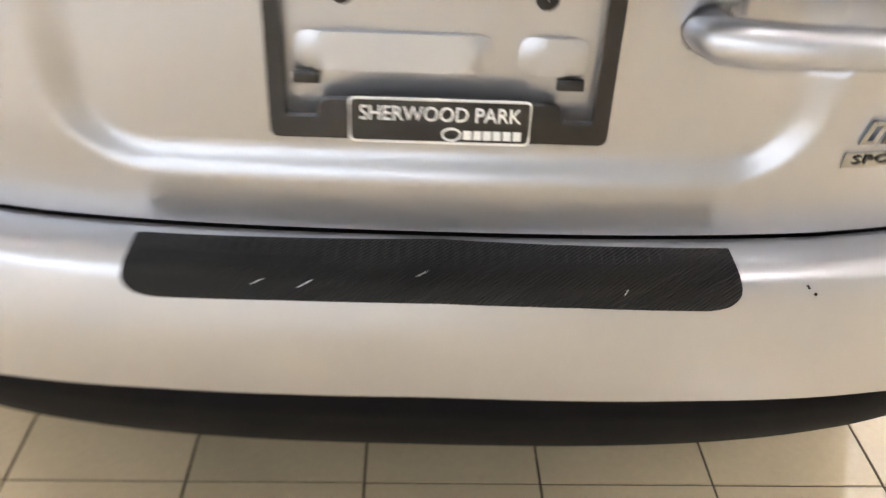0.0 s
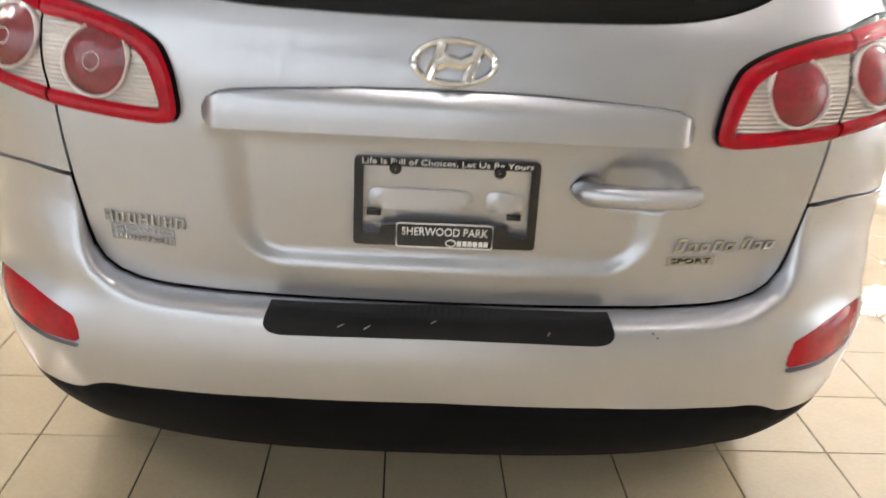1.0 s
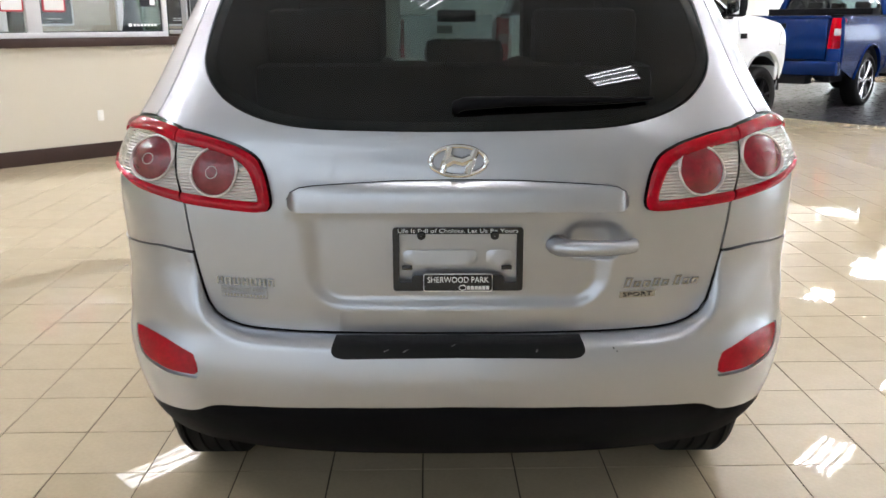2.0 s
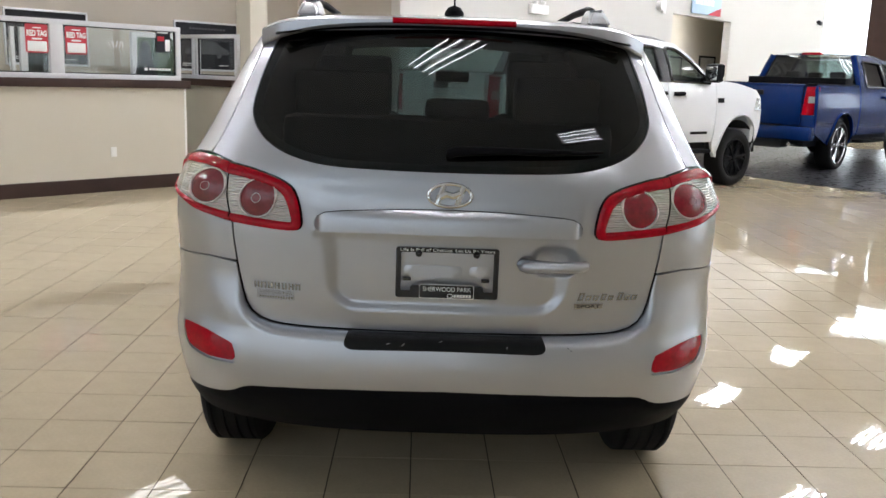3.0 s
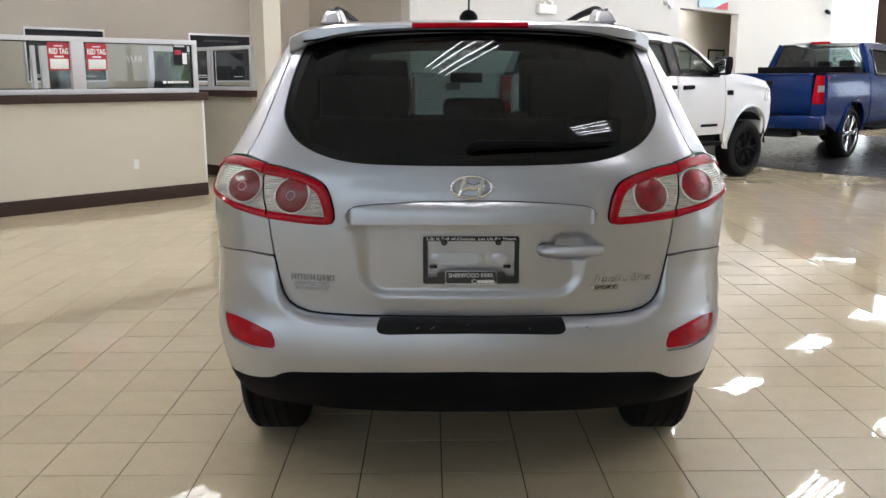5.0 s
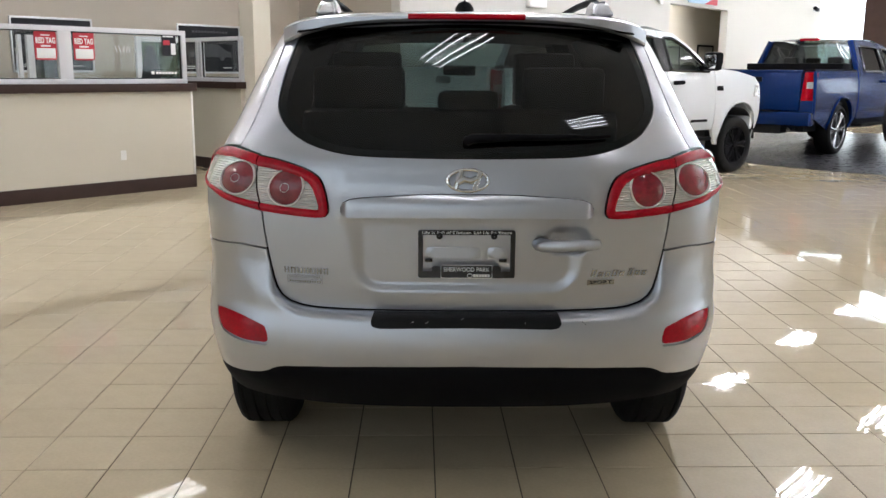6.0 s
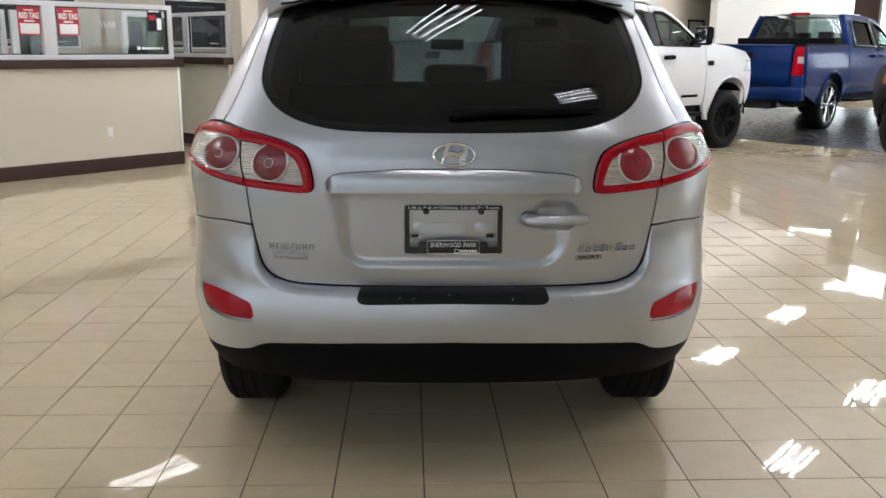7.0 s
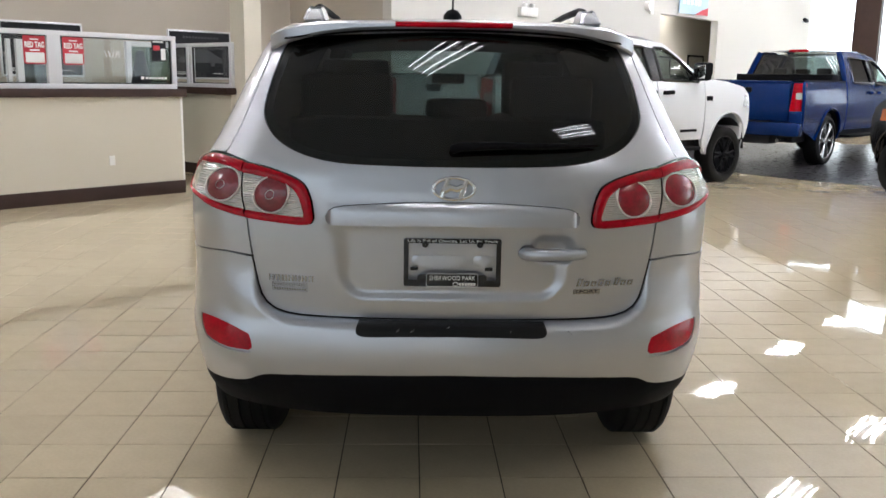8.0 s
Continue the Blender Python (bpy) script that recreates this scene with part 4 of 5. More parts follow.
    pan = [(-0.62, -0.44), (0.62, -0.44), (0.73, -0.33), (0.78, -0.18), (0.66, -0.17), (0.66, 0.66), (-0.66, 0.66), (-0.66, -0.17), (-0.78, -0.18), (-0.73, -0.33)]
    part("rear_underpan", patch(pan, lambda x, y: Vector((x, y, 0.375)), 0.2, rim=0.03, toward=(0, 0, -1)), DARK_TRIM, car, smooth=False)
    part("load_cover", box(-0.60, 0.60, -0.42, 0.42, 0.92, 0.94), DARK_TRIM, car, smooth=False)
    part("headlining", loft([[(w * u, y, z - 0.03 * abs(u) ** 3) for u in np.linspace(-1, 1, 9)] for y, z, w in ((-0.32, 1.60, 0.53), (-0.12, 1.615, 0.60), (0.3, 1.655, 0.61), (0.9, 1.66, 0.61), (1.6, 1.62, 0.57))]), DARK_TRIM, car)
    part("dashboard", tube([(-0.72, 2.15, 0.98), (-0.3, 2.12, 1.06), (0.3, 2.12, 1.05), (0.72, 2.15, 0.98)], 0.13, 12), DARK_TRIM, car)

    def seat(x, y, w, top, head):
        bm = bmesh.new()
        box(x - w, x + w, y - 0.10, y + 0.10, 0.55, top, 0.06, bm)
        for v in bm.verts:
            v.co.y -= (v.co.z - 0.55) * 0.22
        back = part("seat_back", bm, SEAT_CLOTH, car, "dark cloth seat back")
        part("seat_cushion", box(x - w, x + w, y, y + 0.5, 0.46, 0.62, 0.05), SEAT_CLOTH, car)
        for hx, hw, hz in head:
            yy = y - (top - 0.55) * 0.22
            part("headrest", box(hx - hw, hx + hw, yy - 0.055, yy + 0.05, top - 0.02, top + hz, 0.035), SEAT_CLOTH, back, "dark headrest")

    seat(-0.47, 1.35, 0.24, 1.30, [(-0.45, 0.175, 0.26)])
    seat(0.47, 1.35, 0.24, 1.30, [(0.45, 0.155, 0.26)])
    seat(0.0, 0.50, 0.66, 1.315, [(-0.42, 0.19, 0.17), (0.43, 0.17, 0.17), (0.035, 0.13, 0.072)])
    for sg in (1, -1):
        part("pillar_trim", tube([(sg * 0.70, 1.45, 1.10), (sg * 0.66, 1.45, 1.40), (sg * 0.58, 1.45, 1.64)], 0.10, 8), DARK_TRIM, car)
        part("screen_pillar", tube([(sg * 0.76, 2.40, 1.14), (sg * 0.66, 2.0, 1.42), (sg * 0.57, 1.62, 1.63)], 0.06, 8), DARK_TRIM, car)
    part("cabin_mirror", box(-0.06, 0.13, 1.78, 1.81, 1.44, 1.50, 0.012), GLOSS_BLACK, car, "cabin mirror")
    return car


suv()


# ---- pick-up trucks ----
pick_w = smooth_table((0.45, 0.60, 0.80, 1.0, 1.20, 1.36, 1.50, 1.70, 1.88, 1.95), (0.93, 0.985, 1.0, 1.0, 0.985, 0.955, 0.90, 0.815, 0.735, 0.66), 0.03)


def truck_wheel(truck, sg, y, r, rim_r, rim_mat, spokes):
    hub = part("wheel", lathe([(0.02, 0.095), (0.06, 0.09), (0.075, 0.07), (rim_r * 0.9, 0.045), (rim_r * 0.97, 0.085), (rim_r, 0.12)]), DARK_TRIM, truck, "spoked wheel", place=pose(sg * 0.835, y, r) @ Matrix.Diagonal((sg, 1, 1, 1)))
    part("tyre", lathe([(rim_r, 0.115), (rim_r + 0.03, 0.135), (r - 0.06, 0.14), (r - 0.015, 0.125), (r, 0.105), (r, -0.105), (r - 0.015, -0.125), (rim_r, -0.11)], 56), RUBBER, hub, "black rubber tyre")
    ringp = [(0.115, (rim_r - 0.012) * math.cos(t), (rim_r - 0.012) * math.sin(t)) for t in np.linspace(0, 2 * math.pi, 49)]
    part("rim_lip", tube(ringp, 0.013, 8), rim_mat, hub)
    for k in range(spokes):
        t = 2 * math.pi * k / spokes
        for dt in (-0.10, 0.10):
            part("spoke", tube([(0.098, 0.05 * math.cos(t), 0.05 * math.sin(t)), (0.108, rim_r * 0.5 * math.cos(t + dt * 0.7), rim_r * 0.5 * math.sin(t + dt * 0.7)), (0.108, (rim_r - 0.015) * math.cos(t + dt * 1.6), (rim_r - 0.015) * math.sin(t + dt * 1.6))], 0.021, 6), rim_mat, hub)
    part("hub_cap", lathe([(0.002, 0.125), (0.04, 0.122), (0.05, 0.105), (0.05, 0.08)], 20), rim_mat, hub)


def pickup(label, paint, rim_mat, r, place, badge_mat, spokes=6, handle_mat=BLACK_PLASTIC, up=0.0, turn_mat=CLEAR_LENS, cargo=False, tail=0.0, rim_r=0.27, corner_mat=CLEAR_LENS, back=0.0):
    tr = thing("pickup_truck", label, "pickup truck", place, "pick-up trucks on show")
    lift = r - 0.40 + up
    X = lambda z: pick_w(z)
    rz = r
    arch = lambda cy: [(cy + 0.465 * math.cos(t), rz + 0.07 + 0.465 * math.sin(t)) for t in np.linspace(math.radians(186), math.radians(-6), 19)]
    bed = [(-1.12, 0.62), (-1.14, 1.0), (-1.10, 1.37), (0.66, 1.375), (0.66, 0.56)] + list(reversed(arch(0.0)))
    rear_door = [(0.70, 0.56), (2.03, 0.56), (2.03, 1.30), (2.025, 1.872), (1.40, 1.915), (0.93, 1.905), (0.80, 1.80), (0.70, 1.34)]
    rd_win = rounded([(0.98, 1.37), (1.91, 1.36), (1.91, 1.78), (1.12, 1.81)], 0.05)
    front_door = [(2.04, 0.56), (3.06, 0.56), (3.08, 0.95), (3.08, 1.345), (2.62, 1.70), (2.36, 1.845), (2.04, 1.872)]
    fd_win = rounded([(2.12, 1.36), (2.97, 1.35), (2.62, 1.62), (2.40, 1.74), (2.30, 1.775), (2.12, 1.78)], 0.04)
    fender = [(3.09, 0.56)] + arch(3.70) + [(4.25, 0.62), (4.29, 0.75), (4.29, 1.02), (4.25, 1.17), (4.10, 1.275), (3.60, 1.36), (3.09, 1.395)]
    for sg in (1, -1):
        f = lambda y, z, o=0.0: Vector((sg * ((X(z - lift) - o) * (1 - 0.22 * max(0.0, (y - 3.75)) ** 2)), y, z + 0.0))
        L = lambda poly: [(y, z + lift) if z > 0.55 else (y, z) for y, z in poly]
        part("bed_side", patch(L(bed), f, 0.09, rim=0.05, toward=(sg, 0, 0)), paint, tr)
        rd = part("rear_door", patch(L(rear_door), f, 0.09, holes=[L(rd_win)], rim=0.03, toward=(sg, 0, 0)), paint, tr)
        fd = part("front_door", patch(L(front_door), f, 0.09, holes=[L(fd_win)], rim=0.03, toward=(sg, 0, 0)), paint, tr)
        part("fender", patch(L(fender), f, 0.08, rim=0.05, toward=(sg, 0, 0)), paint, tr)
        for d, w in ((rd, rd_win), (fd, fd_win)):
            wl = [f(*q, -0.002) for q in resample(L(w), 0.08)]
            part("window_seal", tube(wl + wl[:2], 0.022, 6), GLOSS_BLACK, d, "black window seal")
        part("door_pillar", patch(L([(1.92, 1.345), (2.11, 1.345), (2.11, 1.77), (1.92, 1.79)]), lambda y, z: f(y, z, -0.006), 0.1, rim=0.006, toward=(sg, 0, 0)), GLOSS_BLACK, rd, "black door pillar")
        part("door_window", patch(L(rd_win), lambda y, z: f(y, z, 0.012), 0.1, toward=(sg, 0, 0)), DARK_GLASS, rd)
        part("door_window", patch(L(fd_win), lambda y, z: f(y, z, 0.012), 0.1, toward=(sg, 0, 0)), SMOKED, fd)
        for d, y0 in ((rd, 1.74), (fd, 2.11)):
            part("door_handle", tube([f(y0 + 0.02, 1.20 + lift, -0.01), f(y0 + 0.05, 1.20 + lift, -0.045), f(y0 + 0.19, 1.205 + lift, -0.045), f(y0 + 0.22, 1.205 + lift, -0.01)], 0.027, 8), handle_mat, d, "door handle")
        part("door_badge", patch([(2.55, 0.67 + lift), (2.92, 0.67 + lift), (2.92, 0.705 + lift), (2.55, 0.705 + lift)], lambda y, z: f(y, z, -0.006), 0.1, rim=0.008, toward=(sg, 0, 0)), badge_mat, fd)
        part("fender_badge", patch([(3.12, 1.09 + lift), (3.26, 1.09 + lift), (3.26, 1.155 + lift), (3.12, 1.155 + lift)], lambda y, z: f(y, z, -0.006), 0.1, rim=0.008, toward=(sg, 0, 0)), badge_mat, tr)
        part("running_board", box(sg * 0.98 - 0.09, sg * 0.98 + 0.09, 0.75, 2.95, 0.42 + lift, 0.47 + lift, 0.015), BLACK_PLASTIC, tr)
        mi = part("door_mirror", box(sg * 1.13 - 0.12, sg * 1.13 + 0.10, 2.72, 2.86, 1.36 + lift, 1.60 + lift, 0.045), BLACK_PLASTIC, tr, "door mirror")
        part("mirror_glass", box(sg * 1.13 - 0.095, sg * 1.13 + 0.08, 2.712, 2.72, 1.39 + lift, 1.57 + lift, 0.003), CHROME, mi)
        part("mirror_cap", box(sg * 1.13 - 0.125, sg * 1.13 + 0.105, 2.78, 2.875, 1.42 + lift, 1.605 + lift, 0.045), badge_mat, mi, "mirror cap")
        part("mirror_arm", tube([(sg * 0.93, 2.80, 1.39 + lift), (sg * 1.06, 2.80, 1.43 + lift)], 0.035, 8), BLACK_PLASTIC, mi)
        for cy in (0.0, 3.70):
            truck_wheel(tr, sg, cy, r, rim_r, rim_mat, spokes)
            part("arch_lining", upper(lathe([(0.465, 0.0), (0.465, -0.35), (0.05, -0.35)], 26), -0.05), DARK_TRIM, tr, place=pose(sg * 0.96, cy, r + 0.07) @ Matrix.Diagonal((sg, 1, 1, 1)))
            ar = [f(*p, -0.012) for p in L(arch(cy))]
            part("arch_trim", tube(ar, 0.013, 6), paint, tr)
        # lamps
        lam = rounded([(sg * 0.77, 0.90 + lift), (sg * 0.985, 0.91 + lift), (sg * 0.97, 1.34 + lift), (sg * 0.815, 1.345 + lift)], 0.02)
        tl = part("tail_lamp", patch(lam, lambda x, z: Vector((x, -1.175 + 0.14 * max(0.0, abs(x) - 0.86) / 0.12, z)), 0.04, rim=0.06, toward=(0, -1, 0)), RED_LENS, tr, "red tail lamp")
        part("lamp_window", patch([(sg * 0.86, 1.09 + lift), (sg * 0.978, 1.09 + lift), (sg * 0.972, 1.19 + lift), (sg * 0.86, 1.19 + lift)], lambda x, z: Vector((x, -1.181 + 0.14 * max(0.0, abs(x) - 0.86) / 0.12, z)), 0.04, rim=0.003, toward=(0, -1, 0)), CLEAR_LENS, tl, "clear lamp window")
        part("bed_corner", box(sg * 0.865 - 0.105, sg * 0.865 + 0.105, -1.165, -1.09, 0.62 + lift, 0.905 + lift, 0.02), paint, tr)
        hl = part("head_lamp", box(sg * 0.70 - 0.14, sg * 0.70 + 0.14, 4.12, 4.31, 0.96 + lift, 1.15 + lift, 0.04), CLEAR_LENS, tr, "clear head lamp")
        part("lamp_glass", patch([(4.05 - back, 1.00 + lift), (4.275 - back, 1.00 + lift), (4.25 - back, 1.15 + lift), (4.11 - back, 1.17 + lift)], lambda y, z: f(y, z, -0.008), 0.06, rim=0.008, toward=(sg, 0, 0)), corner_mat, hl, "lamp glass round the corner")
        part("turn_lamp", box(sg * 0.84 - 0.06, sg * 0.84 + 0.06, 4.04, 4.29 - back, 0.99 + lift, 1.12 + lift, 0.03), turn_mat, hl, "turn lamp")
    # tailgate with handle, brand word as plain bars
    zt = lift
    tg = part("tailgate", box(-0.76, 0.76, -1.20, -1.13, 0.74 + zt, 1.365 + zt, 0.022), paint, tr)
    part("tailgate_rail", box(-0.79, 0.79, -1.215, -1.16, 1.335 + zt, 1.38 + zt, 0.012), paint, tg)
    part("tailgate_handle", box(-0.13, 0.13, -1.212, -1.195, 1.19 + zt, 1.27 + zt, 0.012), BLACK_PLASTIC, tg, "black tailgate handle")
    part("maker_badge", bars([(-0.40 + 0.13 * k, -0.30 + 0.13 * k, 0.95 + zt, 1.015 + zt) for k in range(6)], 0.006), paint, tg, smooth=False, place=pose(0, -1.201, 0))
    part("rear_bumper", box(-0.985, 0.985, -1.30, -1.08, 0.50 + zt, 0.725 + zt, 0.05), paint if paint is not WHITE_PAINT else CHROME, tr, "step bumper")
    part("bumper_step", box(-0.45, 0.45, -1.31, -1.10, 0.715 + zt, 0.735 + zt, 0.008), BLACK_PLASTIC, tr)
    part("tow_bar", box(-0.5, 0.5, -1.2, -0.9, 0.36 + zt, 0.50 + zt, 0.04), DARK_TRIM, tr)
    part("exhaust", tube([(0.62, -1.2, 0.43 + zt), (0.62, -0.6, 0.43 + zt)], 0.035, 10), ALLOY, tr)
    # load bed
    part("bed_floor", box(-0.88, 0.88, -1.13, 0.66, 0.80 + zt, 0.85 + zt), DARK_TRIM, tr, smooth=False)
    part("bed_front", box(-0.90, 0.90, 0.60, 0.66, 0.80 + zt, 1.38 + zt, 0.01), paint, tr)
    for sg in (1, -1):
        part("bed_rail", box(sg * 0.88 - 0.075, sg * 0.88 + 0.07, -1.12, 0.66, 1.36 + zt, 1.395 + zt, 0.012), BLACK_PLASTIC, tr)
    if cargo:
        part("bed_box", box(-0.86, 0.86, 0.25, 0.58, 1.36 + zt, 1.50 + zt, 0.015), BLACK_PLASTIC, tr, "black box across the bed")
    # cab
    def strip(rows, n=11, crown=0.0):
        return loft([[(w * u, y - 0.10 * u * u * bow, z + zt + crown * (1 - u * u)) for u in np.linspace(-1, 1, n)] for y, z, w, bow in rows])
    part("roof", strip(((0.86, 1.900, 0.72, -0.3), (1.20, 1.925, 0.72, 0), (1.9, 1.915, 0.72, 0), (2.36, 1.85, 0.745, 1)), crown=0.03), paint, tr)
    part("cab_back", strip(((0.72, 0.60, 0.96, 0), (0.72, 1.34, 0.95, -0.3), (0.74, 1.38, 0.95, -0.3))), paint, tr)
    part("rear_window", strip(((0.74, 1.385, 0.86, -0.3), (0.79, 1.66, 0.76, -0.3), (0.83, 1.86, 0.67, -0.3))), DARK_GLASS, tr, "dark rear cab window")
    for sg in (1, -1):
        part("cab_corner", tube([(sg * 0.90, 0.765, 1.36 + zt), (sg * 0.80, 0.81, 1.66 + zt), (sg * 0.71, 0.86, 1.89 + zt)], 0.055, 8), paint, tr)
    part("high_brake_light", box(-0.17, 0.17, 0.83, 0.885, 1.900 + zt, 1.945 + zt, 0.01), RED_LENS, tr, "red high brake light")
    part("windscreen", strip(((2.38, 1.845, 0.73, 1), (2.75, 1.60, 0.80, 1), (3.08, 1.37, 0.88, 1))), CAR_GLASS, tr)
    part("bonnet", strip(((3.09, 1.38, 0.93, 1), (3.6, 1.36, 0.93, 0), (4.08, 1.28, 0.90, -0.6), (4.25, 1.16, 0.87, -0.6)), crown=0.08), paint, tr)
    part("grille", box(-0.58, 0.58, 4.22, 4.36, 0.86 + zt, 1.14 + zt, 0.04), BLACK_PLASTIC, tr)
    bm = box(-0.97, 0.97, 4.02, 4.50, 0.52 + zt, 0.90 + zt, 0.06)
    for v in bm.verts:
        if v.co.y > 4.4:
            v.co.x *= 0.70
    part("front_bumper", bm, paint, tr)
    part("chassis", box(-0.75, 0.75, -0.9, 4.3, 0.38 + zt, 0.62 + zt, 0.03), DARK_TRIM, tr, smooth=False)
    for sx in (-0.4, 0.4):
        for sy in (1.15, 2.15):
            se = part("seat_back", box(sx - 0.25, sx + 0.25, sy - 0.1, sy + 0.08, 0.7 + zt, 1.42 + zt, 0.06), SEAT_CLOTH, tr)
            part("headrest", box(sx - 0.13, sx + 0.13, sy - 0.12, sy - 0.01, 1.44 + zt, 1.62 + zt, 0.04), SEAT_CLOTH, se)
    if tail:
        # a shorter load bed
        for ob in tr.children_recursive:
            if ob.type == "MESH" and ob.matrix_basis == Matrix.Identity(4):
                for v in ob.data.vertices:
                    v.co.y += tail * min(1.0, max(0.0, (-0.5 - v.co.y) / 0.6))
    return tr


pickup("white crew-cab pick-up truck with black wheels and trim", WHITE_PAINT, BLACK_PLASTIC, 0.40, pose(0.77, 8.20, 0, 0, 0, -51.5) @ Matrix.Scale(1.04, 4), BLACK_PLASTIC, 6, up=0.08, tail=0.25)
pickup("metallic blue crew-cab pick-up truck with bright alloy wheels", BLUE_PAINT, ALLOY, 0.41, pose(6.61, 13.69, 0, 0, 0, -45) @ Matrix.Scale(1.10, 4), BLUE_PAINT, 6, BLUE_PAINT, cargo=True, rim_r=0.315)
pickup("black crew-cab pick-up truck with amber turn lamps", BLACK_PAINT, GLOSS_BLACK, 0.41, pose(8.35, 4.95, 0, 0, 0, 20), BLACK_PLASTIC, 6, turn_mat=AMBER, corner_mat=AMBER, back=0.16)


# ---- the showroom ----
CEIL = 9.0


def structure(name, bm, material, label, place=None, smooth=False):
    return tagged(part(name, bm, material, None, label, smooth, place), label, name.split("_")[0], "", "structure")


ROOM = pose(0, 0, 0, 0, 0, ROOM_TURN)  # its x runs along P, its -y along Q


def rbox(p0, p1, q0, q1, z0, z1, bevel=0.0, bm=None):
    return box(p0, p1, -q1, -q0, z0, z1, bevel, bm)


P0, P1, Q0, Q1 = -15.0, 27.0, -12.5, 16.0
structure("ceiling", rbox(P0, P1 + 0.3, Q0, Q1, CEIL, CEIL + 0.2), CEILING_WHITE, "white high showroom ceiling", ROOM)
structure("wall_back", rbox(P0 - 0.2, P0, Q0, Q1, 8.5, CEIL), WALL_BEIGE, "plain beige wall over the entrance windows", ROOM)
bm = rbox(P0, P1, Q1, Q1 + 0.2, 4.2, CEIL)
rbox(P0, 12.0, Q1, Q1 + 0.2, 0, 4.2, 0, bm)
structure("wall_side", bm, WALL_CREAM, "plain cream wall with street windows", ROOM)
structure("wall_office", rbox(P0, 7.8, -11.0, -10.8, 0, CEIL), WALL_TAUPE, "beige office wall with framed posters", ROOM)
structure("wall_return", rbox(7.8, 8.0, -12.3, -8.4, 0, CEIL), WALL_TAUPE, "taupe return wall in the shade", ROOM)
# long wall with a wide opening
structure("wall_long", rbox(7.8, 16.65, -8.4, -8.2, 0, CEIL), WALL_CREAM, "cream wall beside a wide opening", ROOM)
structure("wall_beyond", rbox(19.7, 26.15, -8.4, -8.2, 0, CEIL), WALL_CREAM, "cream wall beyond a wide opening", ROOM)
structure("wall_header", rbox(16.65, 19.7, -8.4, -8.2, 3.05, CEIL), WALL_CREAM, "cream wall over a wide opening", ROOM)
bm = rbox(15.2, 15.4, -9.3, -8.4, 0, 3.3)
rbox(15.2, 26.15, -9.5, -9.3, 0, 3.3, 0, bm)
rbox(15.2, 26.15, -9.3, -8.4, 3.3, 3.4, 0, bm)
rbox(25.95, 26.15, -9.3, -8.4, 0, 3.3, 0, bm)
structure("wall_alcove", bm, WALL_BEIGE, "beige walls of the passage behind the opening", ROOM)
# window wall
wf = thing("window_wall", "brown framed showroom windows with bright daylight", "window", ROOM, "", "structure")
for q in (-5.42, -3.4, -1.2):
    part("window_post", rbox(P1 - 0.05, P1 + 0.2, q - 0.06, q + 0.06, 0, 5.4, 0.01), BROWN_WOOD, wf)
part("window_pier", rbox(P1 - 0.06, P1 + 0.22, -7.15, -6.39, 0, 5.4, 0.01), BROWN_WOOD, wf, "dark brown pier")
for a, b in ((-8.4, -7.15), (-6.39, -5.48), (-5.36, -3.46), (-3.34, -1.26)):
    part("window_pane", rbox(P1 + 0.06, P1 + 0.075, a, b, 0.35, 4.6), CLEAR_GLASS, wf)
part("window_rail", rbox(P1 - 0.04, P1 + 0.2, -8.2, -1.2, 0.0, 0.35, 0.01), BROWN_WOOD, wf)
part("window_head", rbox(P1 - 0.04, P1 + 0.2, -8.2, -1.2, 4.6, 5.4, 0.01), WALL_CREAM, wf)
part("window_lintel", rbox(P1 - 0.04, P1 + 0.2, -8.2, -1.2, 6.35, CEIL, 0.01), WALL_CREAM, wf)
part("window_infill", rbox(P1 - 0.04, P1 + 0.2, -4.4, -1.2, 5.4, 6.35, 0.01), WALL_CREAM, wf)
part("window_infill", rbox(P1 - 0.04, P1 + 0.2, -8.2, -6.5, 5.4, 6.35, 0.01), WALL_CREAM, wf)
part("window_pane", rbox(P1 + 0.06, P1 + 0.075, -6.5, -4.4, 5.4, 6.35), CLEAR_GLASS, wf)
part("window_bar", rbox(P1 - 0.03, P1 + 0.18, -5.33, -5.25, 5.4, 6.35, 0.01), BROWN_WOOD, wf)
part("window_bar", rbox(P1 + 0.03, P1 + 0.12, -8.4, -7.15, 3.44, 3.475, 0.005), ALUMINIUM, wf, "thin pale glazing bar")
part("window_bar", rbox(P1 - 0.03, P1 + 0.18, -5.36, -1.2, 3.25, 3.33, 0.01), BROWN_WOOD, wf)
part("corner_pane", rbox(26.15, P1 + 0.06, -8.31, -8.295, 0.35, 4.6), CLEAR_GLASS, wf, "glass that turns the corner")
part("corner_rail", rbox(26.15, P1 + 0.2, -8.4, -8.2, 0.0, 0.35, 0.01), BROWN_WOOD, wf)
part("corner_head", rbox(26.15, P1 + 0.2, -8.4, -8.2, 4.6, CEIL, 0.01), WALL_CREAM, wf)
# Out of view; its dark colour keeps pale reflections off the blue truck.
bm = rbox(P1, P1 + 0.2, -1.14, Q1, 2.9, CEIL)
rbox(P1, P1 + 0.2, -1.14, Q1, 0, 1.3, 0, bm)
for a, b in ((-1.14, 1.3), (2.4, 6.6), (8.2, Q1)):
    rbox(P1, P1 + 0.2, a, b, 1.3, 2.9, 0, bm)
structure("wall_far", bm, WALL_DARK, "unseen far wall with street windows, made dark for the blue truck's reflection", ROOM)
for a, b in ((1.3, 2.4), (6.6, 8.2)):
    part("window_pane", rbox(P1 + 0.09, P1 + 0.10, a, b, 1.3, 2.9), CLEAR_GLASS, wf)
